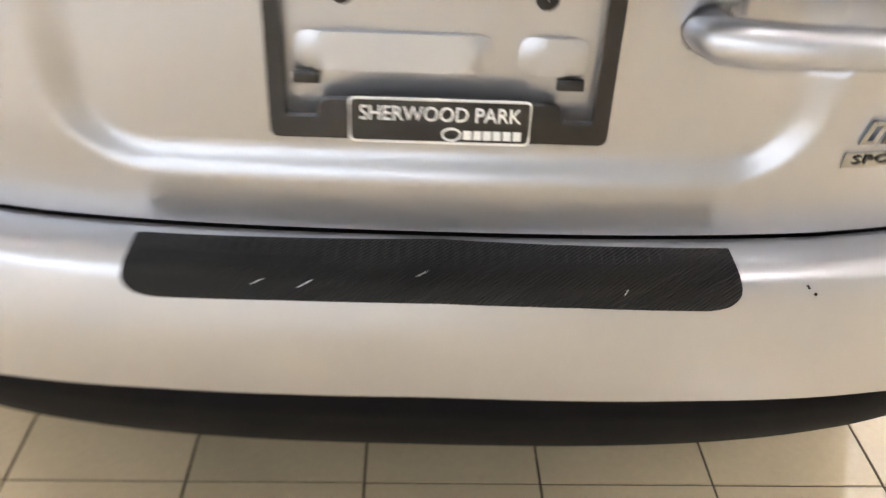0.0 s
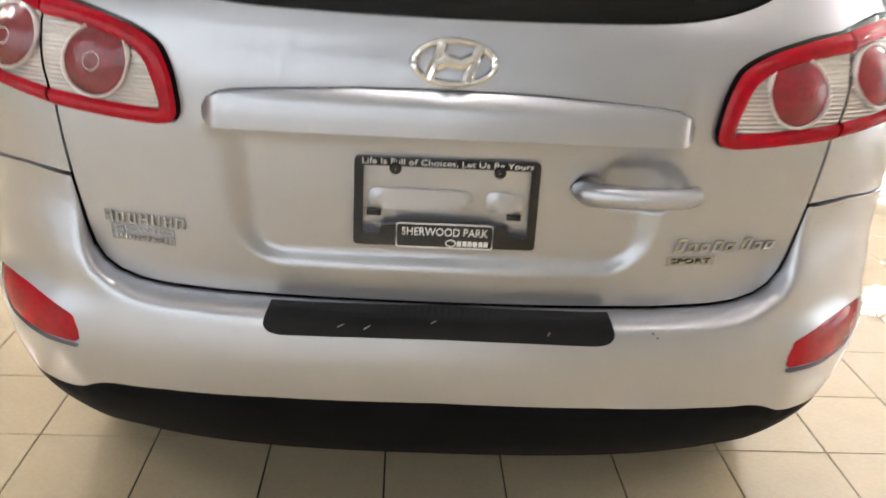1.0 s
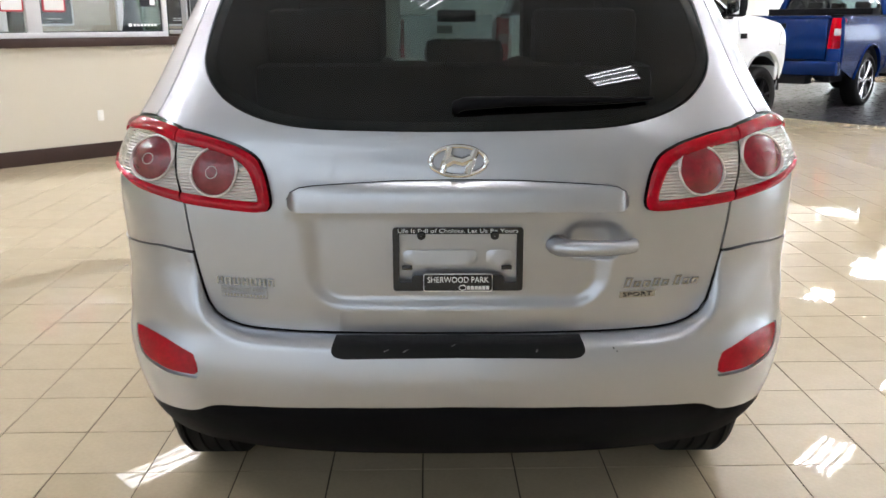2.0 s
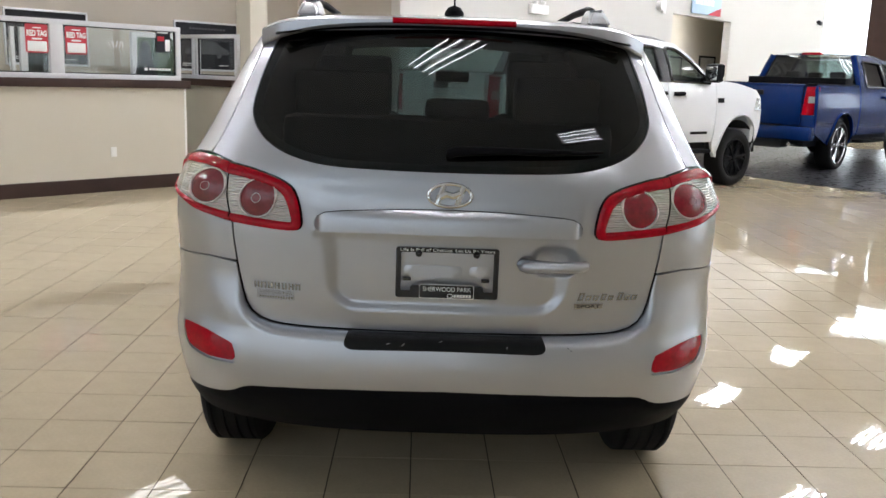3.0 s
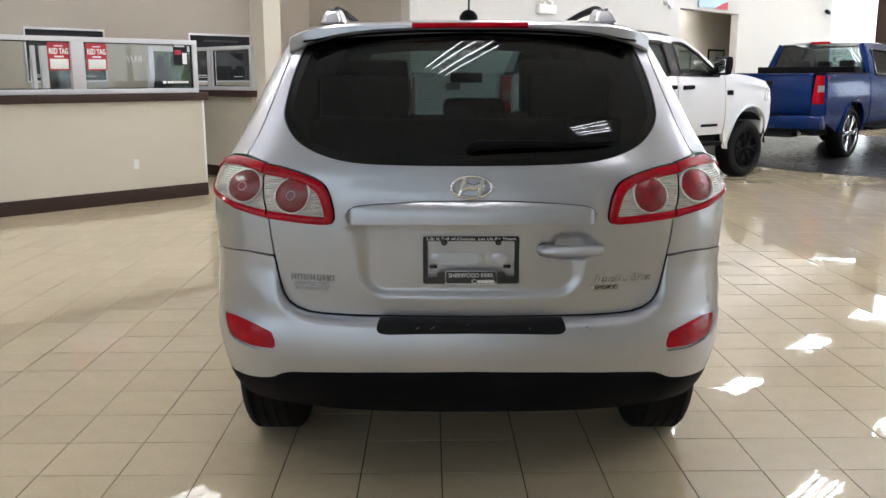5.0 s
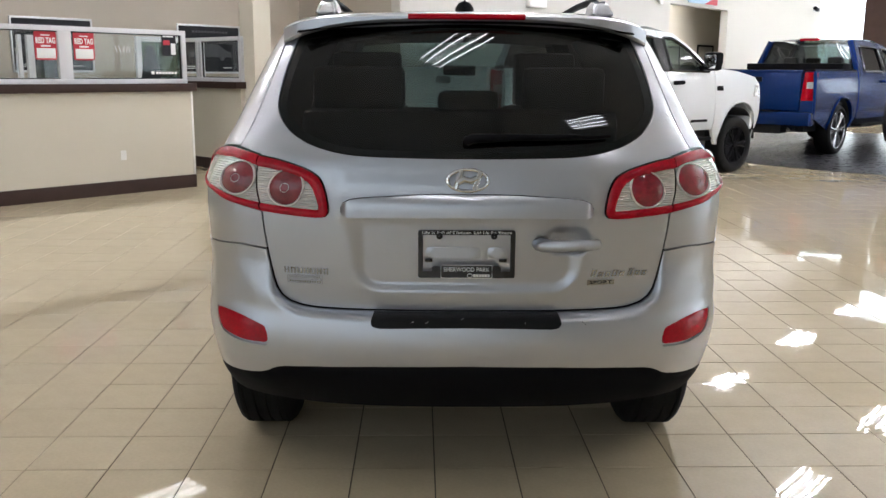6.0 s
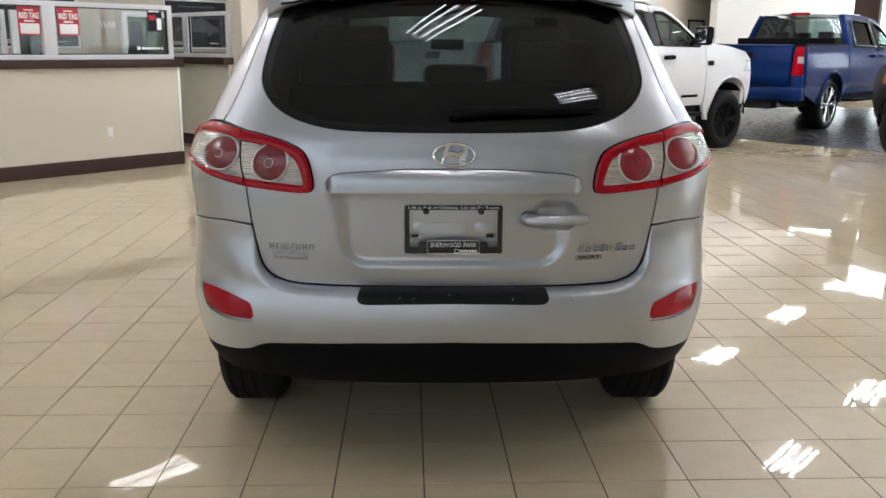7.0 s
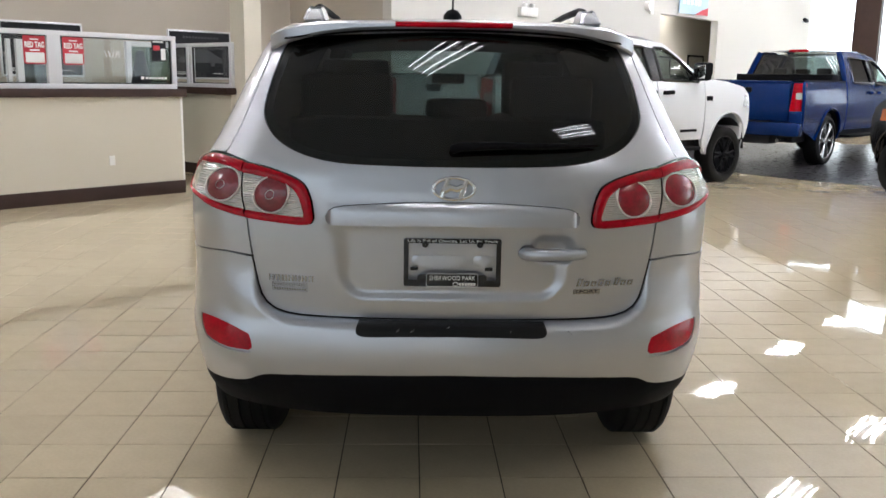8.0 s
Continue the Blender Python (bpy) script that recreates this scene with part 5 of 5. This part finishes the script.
structure("backdrop", rbox(P1 + 2.5, P1 + 2.52, -14, 22, -1, 11), DAYLIGHT, "bright overcast daylight outside", ROOM)

we = thing("entrance_windows", "brown framed entrance windows with daylight", "window", ROOM, "", "structure")
for k in range(15):
    part("window_post", rbox(P0 - 0.18, P0 + 0.02, Q0 + 2.0 * k, Q0 + 2.0 * k + 0.14, 0, 8.5, 0.01), BROWN_WOOD, we)
    part("window_pane", rbox(P0 - 0.10, P0 - 0.09, Q0 + 2.0 * k + 0.14, Q0 + 2.0 * k + 2.0, 0.15, 8.5), CLEAR_GLASS, we)
part("window_rail", rbox(P0 - 0.17, P0 + 0.03, Q0, Q1, 0, 0.15, 0.01), BROWN_WOOD, we)
part("window_rail", rbox(P0 - 0.17, P0 + 0.03, Q0, Q1, 3.9, 4.1, 0.01), BROWN_WOOD, we)
tagged(part("backdrop", rbox(P0 - 2.5, P0 - 2.48, Q0 - 4, Q1 + 4, 4.0, 12), REAR_DAY, None, "", False, ROOM), "bright sky outside the tall entrance windows", "backdrop", "", "structure")
tagged(part("backdrop", rbox(P0 - 2.5, P0 - 2.48, Q0 - 4, Q1 + 4, -1, 4.0), STREET_DAY, None, "", False, ROOM), "dim street outside the tall entrance windows", "backdrop", "", "structure")

ws = thing("street_windows", "brown framed street windows with daylight", "window", ROOM, "", "structure")
for k in range(9, 14):
    part("window_post", rbox(P0 + 3.0 * k, P0 + 3.0 * k + 0.14, Q1, Q1 + 0.18, 0, 4.2, 0.01), BROWN_WOOD, ws)
    part("window_pane", rbox(P0 + 3.0 * k + 0.14, P0 + 3.0 * k + 3.0, Q1 + 0.09, Q1 + 0.10, 0.4, 4.2), CLEAR_GLASS, ws)
part("window_rail", rbox(12.0, P1, Q1, Q1 + 0.17, 0, 0.4, 0.01), BROWN_WOOD, ws)
tagged(part("backdrop", rbox(10.0, P1 + 2, Q1 + 2.4, Q1 + 2.42, -1, 6), SIDE_DAY, None, "", False, ROOM), "daylight outside the street windows", "backdrop", "", "structure")

# office counter walls
def counter(place, length, label):
    c = thing("counter_wall", label, "counter", place)
    part("counter_body", box(0, length, -0.12, 0, 0, 1.20), WALL_BEIGE, c, "beige counter wall", smooth=False)
    part("skirting", box(-0.004, length + 0.004, -0.135, 0.004, 0, 0.16, 0.004), BROWN_WOOD, c, "dark brown skirting")
    part("ledge", box(-0.03, length + 0.05, -0.17, 0.10, 1.20, 1.295, 0.006), BROWN_WOOD, c, "dark brown ledge")
    part("corner_guard", box(length - 0.022, length + 0.006, -0.126, -0.118, 0.16, 1.20, 0.002), DOOR_GREY, c, "pale corner guard")
    return c


def glazed(c, x0, x1, z0, z1, posts, y=-0.05, d=0.035, w=0.055):
    fr = part("window_frame", box(x0, x1, y - d, y + d, z0, z0 + w, 0.004), FRAME_GREY, c, "pale grey painted window frame")
    part("frame_top", box(x0, x1, y - d, y + d, z1 - w, z1, 0.004), FRAME_GREY, fr)
    for px, pw in posts:
        part("frame_post", box(px - pw / 2, px + pw / 2, y - d, y + d, z0 + w, z1 - w, 0.004), FRAME_GREY, fr)
    ps = [p for p, _ in posts]
    for a, b in zip(ps, ps[1:]):
        part("pane", box(a, b, y - 0.003, y + 0.003, z0 + w * 0.5, z1 - w * 0.5), CLEAR_GLASS, fr)
        g0, g1, h0, h1 = a + 0.03, b - 0.03, z0 + w - 0.002, z1 - w + 0.002
        for x_0, x_1, h_0, h_1 in ((g0, g1, h0, h0 + 0.014), (g0, g1, h1 - 0.014, h1), (g0, g0 + 0.014, h0, h1), (g1 - 0.014, g1, h0, h1)):
            part("gasket", box(x_0, x_1, y - 0.012, y + 0.012, h_0, h_1), GLOSS_BLACK, fr, "black glazing gasket", smooth=False)
    return fr


# The front counter runs along P and ends at p = 3.6; its face looks along +Q. In its own frame x runs along P from the far left.
CF = Matrix.Translation(at(-6.4, -7.75)) @ pose(0, 0, 0, 0, 0, ROOM_TURN)
front = counter(CF, 9.96, "beige sales counter wall with brown ledge and glass screen")
glazed(front, 4.0, 9.93, 1.295, 1.93, ((4.03, 0.06), (6.2, 0.15), (8.41, 0.15), (9.90, 0.06)))
CB = Matrix.Translation(at(4.9, -8.5)) @ pose(0, 0, 0, 0, 0, ROOM_TURN + 90)
side = counter(CB, 2.3, "beige side counter wall with brown ledge")
glazed(side, 0.0, 2.3, 1.295, 1.93, ((0.03, 0.06), (1.05, 0.06), (1.13, 0.05), (2.27, 0.06)))
col = Matrix.Translation(at(5.1, -8.3))
structure("column", rbox(-0.13, 0.16, -0.28, 0.05, 0, CEIL, 0.004), WALL_BEIGE, "square beige column", col @ pose(0, 0, 0, 0, 0, ROOM_TURN))
ou = thing("wall_outlet", "white wall outlet on the beige counter wall", "outlet", CF @ pose(9.0, -0.12, 0.46))
part("outlet_plate", box(-0.036, 0.036, -0.008, 0, -0.057, 0.057, 0.003), DOOR_GREY, ou)
part("outlet_socket", box(-0.017, 0.017, -0.010, -0.004, 0.008, 0.036, 0.002), DOOR_GREY, ou)
part("outlet_socket", box(-0.017, 0.017, -0.010, -0.004, -0.036, -0.008, 0.002), DOOR_GREY, ou)


def red_tag(m):
    t = thing("sale_tag", "red sale tag card with white panel stuck on glass", "sign", m, "sale tags on the glass")
    out = rounded([(-0.113, -0.165), (0.113, -0.165), (0.113, 0.115), (0.055, 0.172), (-0.055, 0.172), (-0.113, 0.115)], 0.025)
    part("card", patch(out, lambda x, z: Vector((x, 0, z)), 0.08, rim=0.003, toward=(0, -1, 0)), RED_CARD, t)
    part("white_panel", box(-0.096, 0.096, -0.004, -0.001, -0.150, -0.050, 0.001), WHITE_CARD, t)
    part("lettering", words("RED TAG", 0.078, 0.002, 0.200, 0.0028), WHITE_CARD, t, smooth=False, place=pose(0, -0.003, 0.025))
    for row in ((-0.05, 0.05, -0.035, -0.018), (-0.045, 0.045, 0.075, 0.086), (-0.008, 0.008, 0.135, 0.148)):
        part("small_print", bars([row], 0.002), WHITE_CARD, t, smooth=False, place=pose(0, -0.001, 0))


red_tag(CF @ pose(8.205, -0.06, 1.738) @ Matrix.Scale(1.08, 4))
red_tag(CF @ pose(8.640, -0.06, 1.738) @ Matrix.Scale(1.08, 4))
st = thing("window_sticker", "black, red and white notice stuck on the glass", "sign", CF @ pose(9.70, -0.06, 1.755))
part("dark_sheet", box(-0.085, 0.105, -0.003, 0, -0.13, 0.13), POSTER_BLACK, st, smooth=False)
part("white_sheet", box(0.035, 0.095, -0.006, -0.003, -0.115, 0.02), WHITE_CARD, st, smooth=False)
part("red_star", box(-0.07, 0.02, -0.008, -0.005, 0.0, 0.055, 0.002), RED_CARD, st, smooth=False)
part("white_strip", box(-0.07, 0.07, -0.006, -0.003, 0.092, 0.110), WHITE_CARD, st, smooth=False)
gl = thing("glass_lettering", "white lettering on the counter glass", "sign", CF @ pose(9.62, -0.056, 1.405))
for k, (x0, x1, z0, z1) in enumerate([(-0.16, -0.12, 0, 0.035)] + [(-0.10 + 0.042 * k, -0.068 + 0.042 * k, 0.004, 0.03) for k in range(7)]):
    part("lettering_bar", bars([(x0, x1, z0, z1)], 0.001), WHITE_CARD, gl, smooth=False)


gv = thing("glass_lettering", "faint white lettering on the counter glass", "sign", CF @ pose(9.02, -0.056, 1.655))
for x, tilt in ((0.0, 0.35), (0.045, 0.35), (0.095, -0.3), (0.135, -0.3), (0.165, 0.1)):
    bm = bars([(x, x + 0.010, 0, 0.075)], 0.001)
    for v in bm.verts:
        v.co.x -= (v.co.z - 0.04) * tilt
    part("lettering_bar", bm, WHITE_CARD, gv, smooth=False)


def poster(m, w, h, label):
    t = thing("wall_poster", label, "poster", m, "framed posters on the office wall")
    part("sheet", box(-w / 2, w / 2, -0.015, 0, 0, h), POSTER_BLACK, t, smooth=False)
    for x0, x1, z0, z1 in ((-w / 2 - 0.02, w / 2 + 0.02, h, h + 0.03), (-w / 2 - 0.02, w / 2 + 0.02, -0.03, 0), (-w / 2 - 0.025, -w / 2, 0, h), (w / 2, w / 2 + 0.025, 0, h)):
        part("poster_frame", box(x0, x1, -0.03, 0.0, z0, z1, 0.003), ALUMINIUM, t)
    part("printed_header", bars([(-w * 0.28 + k * w * 0.05, -w * 0.28 + k * w * 0.05 + w * 0.035, h - 0.10, h - 0.07) for k in range(12)], 0.002), POSTER_GREY, t, smooth=False, place=pose(0, -0.016, 0))
    # pale outline of a car on the print
    pr = [(-0.36 * w, 0.24), (-0.34 * w, 0.32), (-0.2 * w, 0.36), (-0.1 * w, 0.45), (0.14 * w, 0.45), (0.26 * w, 0.36), (0.36 * w, 0.32), (0.37 * w, 0.24)]
    part("printed_car", patch(pr, lambda x, z: Vector((x, -0.0175, z)), 0.2, toward=(0, -1, 0)), POSTER_GREY, t, smooth=False)
    for k in (-0.2, 0.2):
        part("printed_wheel", lathe([(0.001, 0), (0.045, 0), (0.05, 0.002)], 16), POSTER_GREY, t, place=pose(k * w, -0.019, 0.23, 0, 0, 90))
    part("small_print", bars([(-0.40 * w, -0.2 * w, 0.05, 0.06), (-0.40 * w, -0.25 * w, 0.08, 0.09), (0.2 * w, 0.36 * w, 0.06, 0.07)], 0.002), WHITE_CARD, t, smooth=False, place=pose(0, -0.016, 0))


OFFICE = Matrix.Translation(at(0, -10.8)) @ pose(0, 0, 0, 0, 0, ROOM_TURN)
poster(OFFICE @ pose(3.28, 0, 1.44), 1.15, 0.72, "dark car poster in a thin aluminium frame")
poster(OFFICE @ pose(5.9, 0, 1.43), 1.15, 0.73, "dark car poster with a pale header")
# glazed partition inside the office
op = thing("office_partition", "grey framed glass partition inside the office", "partition", Matrix.Translation(at(0, -9.9)) @ pose(0, 0, 0, 0, 0, ROOM_TURN))
for x0, x1, z0, z1 in ((4.08, 4.16, 0.0, 1.93), (2.40, 2.45, 0.0, 1.90), (2.52, 2.61, 0.0, 1.90)):
    part("partition_post", box(x0, x1, -0.03, 0.03, z0, z1, 0.004), FRAME_GREY, op)
part("partition_rail", box(4.16, 4.85, -0.03, 0.03, 1.86, 1.93, 0.004), FRAME_GREY, op)
part("partition_pane", box(4.16, 4.85, -0.004, 0.004, 0.0, 1.86), CAR_GLASS, op, "dim glass pane", smooth=False)
part("partition_pane", box(2.61, 2.98, -0.004, 0.004, 0.0, 1.90), SMOKED, op, "dim glass pane", smooth=False)
part("pull_handle", tube([(2.37, -0.03, 1.38), (2.35, -0.08, 1.40), (2.35, -0.08, 1.70), (2.37, -0.03, 1.72)], 0.012, 8), CHROME, op, "chrome pull handle")
# office chair seen through the glass
ch = thing("office_chair", "black high-back office chair behind the counter", "chair", Matrix.Translation(at(3.92, -9.2)) @ pose(0, 0, 0, 0, 0, 20))
bm = box(-0.27, 0.27, -0.05, 0.05, 0.55, 1.80, 0.045)
for v in bm.verts:
    k = max(0.0, (v.co.z - 1.1) / 0.5)
    v.co.x *= 1 - 0.45 * k * k
    v.co.y += 0.12 * k
part("chair_back", bm, SEAT_CLOTH, ch)
part("chair_seat", box(-0.26, 0.26, -0.5, 0.02, 0.46, 0.56, 0.04), SEAT_CLOTH, ch)
part("chair_post", tube([(0, -0.22, 0.08), (0, -0.22, 0.46)], 0.03, 10), CHROME, ch)
for k in range(5):
    t = 2 * math.pi * k / 5
    part("chair_foot", tube([(0, -0.22, 0.10), (0.3 * math.cos(t), -0.22 + 0.3 * math.sin(t), 0.035)], 0.025, 8), BLACK_PLASTIC, ch)

# things on the long wall
LONG = Matrix.Translation(at(0, -8.2)) @ pose(0, 0, 0, 0, 0, ROOM_TURN)
sg = thing("hanging_sign", "pale blue sign with a red swoosh above the opening", "sign", LONG @ pose(18.2, -0.02, 3.12))
part("sign_board", box(-0.75, 0.75, -0.03, 0, 0, 0.75, 0.005), SIGN_BLUE, sg)
part("sign_swoosh", patch([(0.05, 0.0), (0.75, 0.0), (0.75, 0.20), (0.45, 0.13)], lambda x, z: Vector((x, -0.034, z)), 0.2, toward=(0, -1, 0)), RED_CARD, sg, smooth=False)
part("sign_bars", bars([(-0.6 + 0.2 * k, -0.45 + 0.2 * k, 0.22, 0.36) for k in range(5)], 0.004), WHITE_CARD, sg, smooth=False, place=pose(0, -0.031, 0))
em = thing("emergency_light", "white emergency light box on the wall", "light", LONG @ pose(11.4, 0, 2.66))
part("light_box", box(-0.27, 0.27, -0.10, 0, 0, 0.17, 0.02), DOOR_GREY, em)
part("lamp_head", tube([(-0.12, -0.05, 0.17), (-0.12, -0.07, 0.24)], 0.05, 12), DOOR_GREY, em)
part("lamp_head", tube([(0.12, -0.05, 0.17), (0.12, -0.07, 0.24)], 0.05, 12), DOOR_GREY, em)
hn = thing("alarm_horn", "white alarm horn on the cream wall", "alarm", LONG @ pose(15.95, 0, 3.05))
part("horn_body", tube([(0, -0.0, 0.12), (0, -0.12, 0.12)], 0.11, 16), DOOR_GREY, hn)
part("horn_plate", box(0.12, 0.26, -0.06, 0, -0.05, 0.35, 0.02), DOOR_GREY, hn)
sp = thing("wall_spotlight", "small dark spotlight bracket on the wall", "light", LONG @ pose(25.25, 0, 3.36))
part("spot_head", tube([(-0.18, -0.22, 0.03), (0.06, -0.2, 0.0)], 0.06, 12), BLACK_PLASTIC, sp)
part("spot_arm", tube([(0.1, -0.2, 0.0), (0.3, 0, 0.0)], 0.03, 8), ALUMINIUM, sp)
# Added fill light, hidden above the opening's header, to brighten the passage walls.
pl = thing("passage_light", "added unseen light that brightens the passage", "ceiling light", LONG @ pose(18.2, 0.62, 3.27))
part("housing", box(-0.62, 0.62, -0.10, 0.10, 0.0, 0.03, 0.006), DOOR_GREY, pl)
part("tube", tube([(-0.58, 0, -0.035), (0.58, 0, -0.035)], 0.026, 10), TUBE, pl, "glowing fluorescent tube")
# framed pictures in the alcove
ALC = Matrix.Translation(at(0, -9.3)) @ pose(0, 0, 0, 0, 0, ROOM_TURN)
for p, z, w, h in ((20.75, 1.55, 0.85, 0.62), (18.9, 1.5, 0.7, 0.6), (17.7, 1.5, 0.5, 0.6)):
    pc = thing("framed_picture", "black framed certificate on the alcove wall", "picture", ALC @ pose(p, 0, z), "pictures in the alcove")
    part("picture_sheet", box(-w / 2, w / 2, -0.015, 0, 0, h), PICTURE_TONE, pc, smooth=False)
    for x0, x1, z0, z1 in ((-w / 2 - 0.05, w / 2 + 0.05, h, h + 0.05), (-w / 2 - 0.05, w / 2 + 0.05, -0.05, 0), (-w / 2 - 0.05, -w / 2, 0, h), (w / 2, w / 2 + 0.05, 0, h)):
        part("picture_frame", box(x0, x1, -0.03, 0.0, z0, z1, 0.003), BLACK_PLASTIC, pc)

# ceiling lights: rows of four-tube fittings that run along P
H_LAMP = 5.5


def fitting(p, q, glow, label):
    lamp = thing("ceiling_light", label, "ceiling light", Matrix.Translation(at(p, q, H_LAMP)) @ pose(0, 0, 0, 0, 0, ROOM_TURN), "rows of ceiling lights")
    part("housing", box(-0.72, 0.72, -0.085, 0.085, 0.02, 0.09, 0.01), CEILING_WHITE, lamp, "white spine between the tubes")
    for sx in (-0.69, 0.69):
        part("end_plate", box(sx - 0.02, sx + 0.02, -0.27, 0.27, -0.02, 0.06, 0.006), CEILING_WHITE, lamp, "white lamp holder")
    for k in (-0.24, -0.10, 0.10, 0.24):
        part("tube", tube([(-0.68, k, 0.0), (0.68, k, 0.0)], 0.013, 8), glow, lamp, "glowing fluorescent tube")
    for sx in (-0.5, 0.5):
        part("hanger", tube([(sx, 0, 0.08), (sx, 0, CEIL - H_LAMP)], 0.004, 5), ALUMINIUM, lamp)
    return lamp


fitting(-1.22, 1.08, DIM_TUBE, "four-tube fluorescent light fitting with white tubes")
fitting(-0.58, 5.00, DIM_TUBE, "four-tube fluorescent light fitting with white tubes")
fitting(4.30, -10.30, OFFICE_TUBE, "dim four-tube fluorescent light fitting over the office")
spots = []
for i in range(-1, 7):
    for j in range(-3, 4):
        p, q = -0.6 + 4.2 * i, 0.8 + 3.4 * j
        if (at(p, q).y > 2.5 or (abs(at(p, q).x) > 7 and at(p, q).y > -1)) and P0 < p and Q0 < q < Q1 and not (q < -8.2 and p > 2):
            spots.append((p, q))
lamp = fitting(*spots[0], TUBE, "four-tube fluorescent high-bay light fitting")
for p, q in spots[1:]:
    copy_thing(lamp, Matrix.Translation(at(p, q, H_LAMP)) @ pose(0, 0, 0, 0, 0, ROOM_TURN))

# floor: cream glazed tiles on grout, a dark inlay under the blue truck
TS, TURN, OFF = 0.305, radians(1.0), 4.345
floor = structure("floor", rbox(P0, P1 + 0.3, Q0, Q1, -0.2, -0.003), GROUT, "glossy cream tile floor with dark grout", ROOM)
bm = bmesh.new()
cx, cy, rad = 9.85, 13.6, 5.3
vs = [bm.verts.new((cx + rad * math.cos(t), cy + rad * math.sin(t), 0.004)) for t in np.linspace(0, 2 * math.pi, 160, endpoint=False)]
bm.faces.new(vs)
r = bmesh.ops.extrude_face_region(bm, geom=list(bm.faces))
for v in r["geom"]:
    if isinstance(v, bmesh.types.BMVert):
        v.co.z = -0.002
bmesh.ops.recalc_face_normals(bm, faces=bm.faces)
tagged(part("dark_floor", bm, DARK_FLOOR, None, "", False), "dark glossy round floor inlay under the blue truck", "floor", "", "structure")


def tile_mesh():
    h, b = TS / 2 - 0.0023, 0.0004
    bm = bmesh.new()
    lo = [bm.verts.new((sx * h, sy * h, -0.004)) for sx, sy in ((-1, -1), (1, -1), (1, 1), (-1, 1))]
    mid = [bm.verts.new((v.co.x, v.co.y, -b * 0.7)) for v in lo]
    top = [bm.verts.new((math.copysign(h - b, v.co.x), math.copysign(h - b, v.co.y), 0)) for v in lo]
    bm.faces.new(top)
    for k in range(4):
        bm.faces.new((mid[k], mid[(k + 1) % 4], top[(k + 1) % 4], top[k]))
        bm.faces.new((lo[k], lo[(k + 1) % 4], mid[(k + 1) % 4], mid[k]))
    return bm


ct, stn = math.cos(TURN), math.sin(TURN)
tm = tile_mesh()
tv = [tuple(v.co) for v in tm.verts]
tf = [[v.index for v in f.verts] for f in (tm.verts.index_update(), tm.faces)[1]]
tile_me = bpy.data.meshes.new("tile")
tm.to_mesh(tile_me)
tm.free()
tile_me.materials.append(TILE)
tile_rng = np.random.default_rng(5)
verts, faces = [], []
for i in range(-75, 95):
    for j in range(-60, 95):
        a, b = (i + 0.5 - OFF) * TS, (j + 0.5 - 2.05) * TS
        x, y = a * ct - b * stn, a * stn + b * ct
        p, q = E1.x * x + E1.y * y, E2.x * x + E2.y * y
        if not (P0 < p < P1 and Q0 < q < Q1):
            continue
        dz, ta, tb = (float(c) for c in tile_rng.normal(0, (0.00025, 0.0017, 0.0017)))
        if -4 <= i < 13 and -8 <= j < 9:
            t = new("tile", tile_me)
            t.parent = floor
            t.matrix_parent_inverse = ROOM.inverted()
            t.matrix_basis = Matrix.Translation((x, y, dz)) @ Matrix.Rotation(TURN, 4, "Z") @ Matrix.Rotation(ta, 4, "X") @ Matrix.Rotation(tb, 4, "Y")
        else:
            n = len(verts)
            verts += [(x + u * ct - v * stn, y + u * stn + v * ct, w + dz + u * tb + v * ta) for u, v, w in tv]
            faces += [[n + k for k in f] for f in tf]
me = bpy.data.meshes.new("tiles_far")
me.from_pydata(verts, [], faces)
me.materials.append(TILE)
far = new("floor_tiles", me)
far.parent = floor
far.matrix_parent_inverse = ROOM.inverted()
far["kind"] = "stuff"
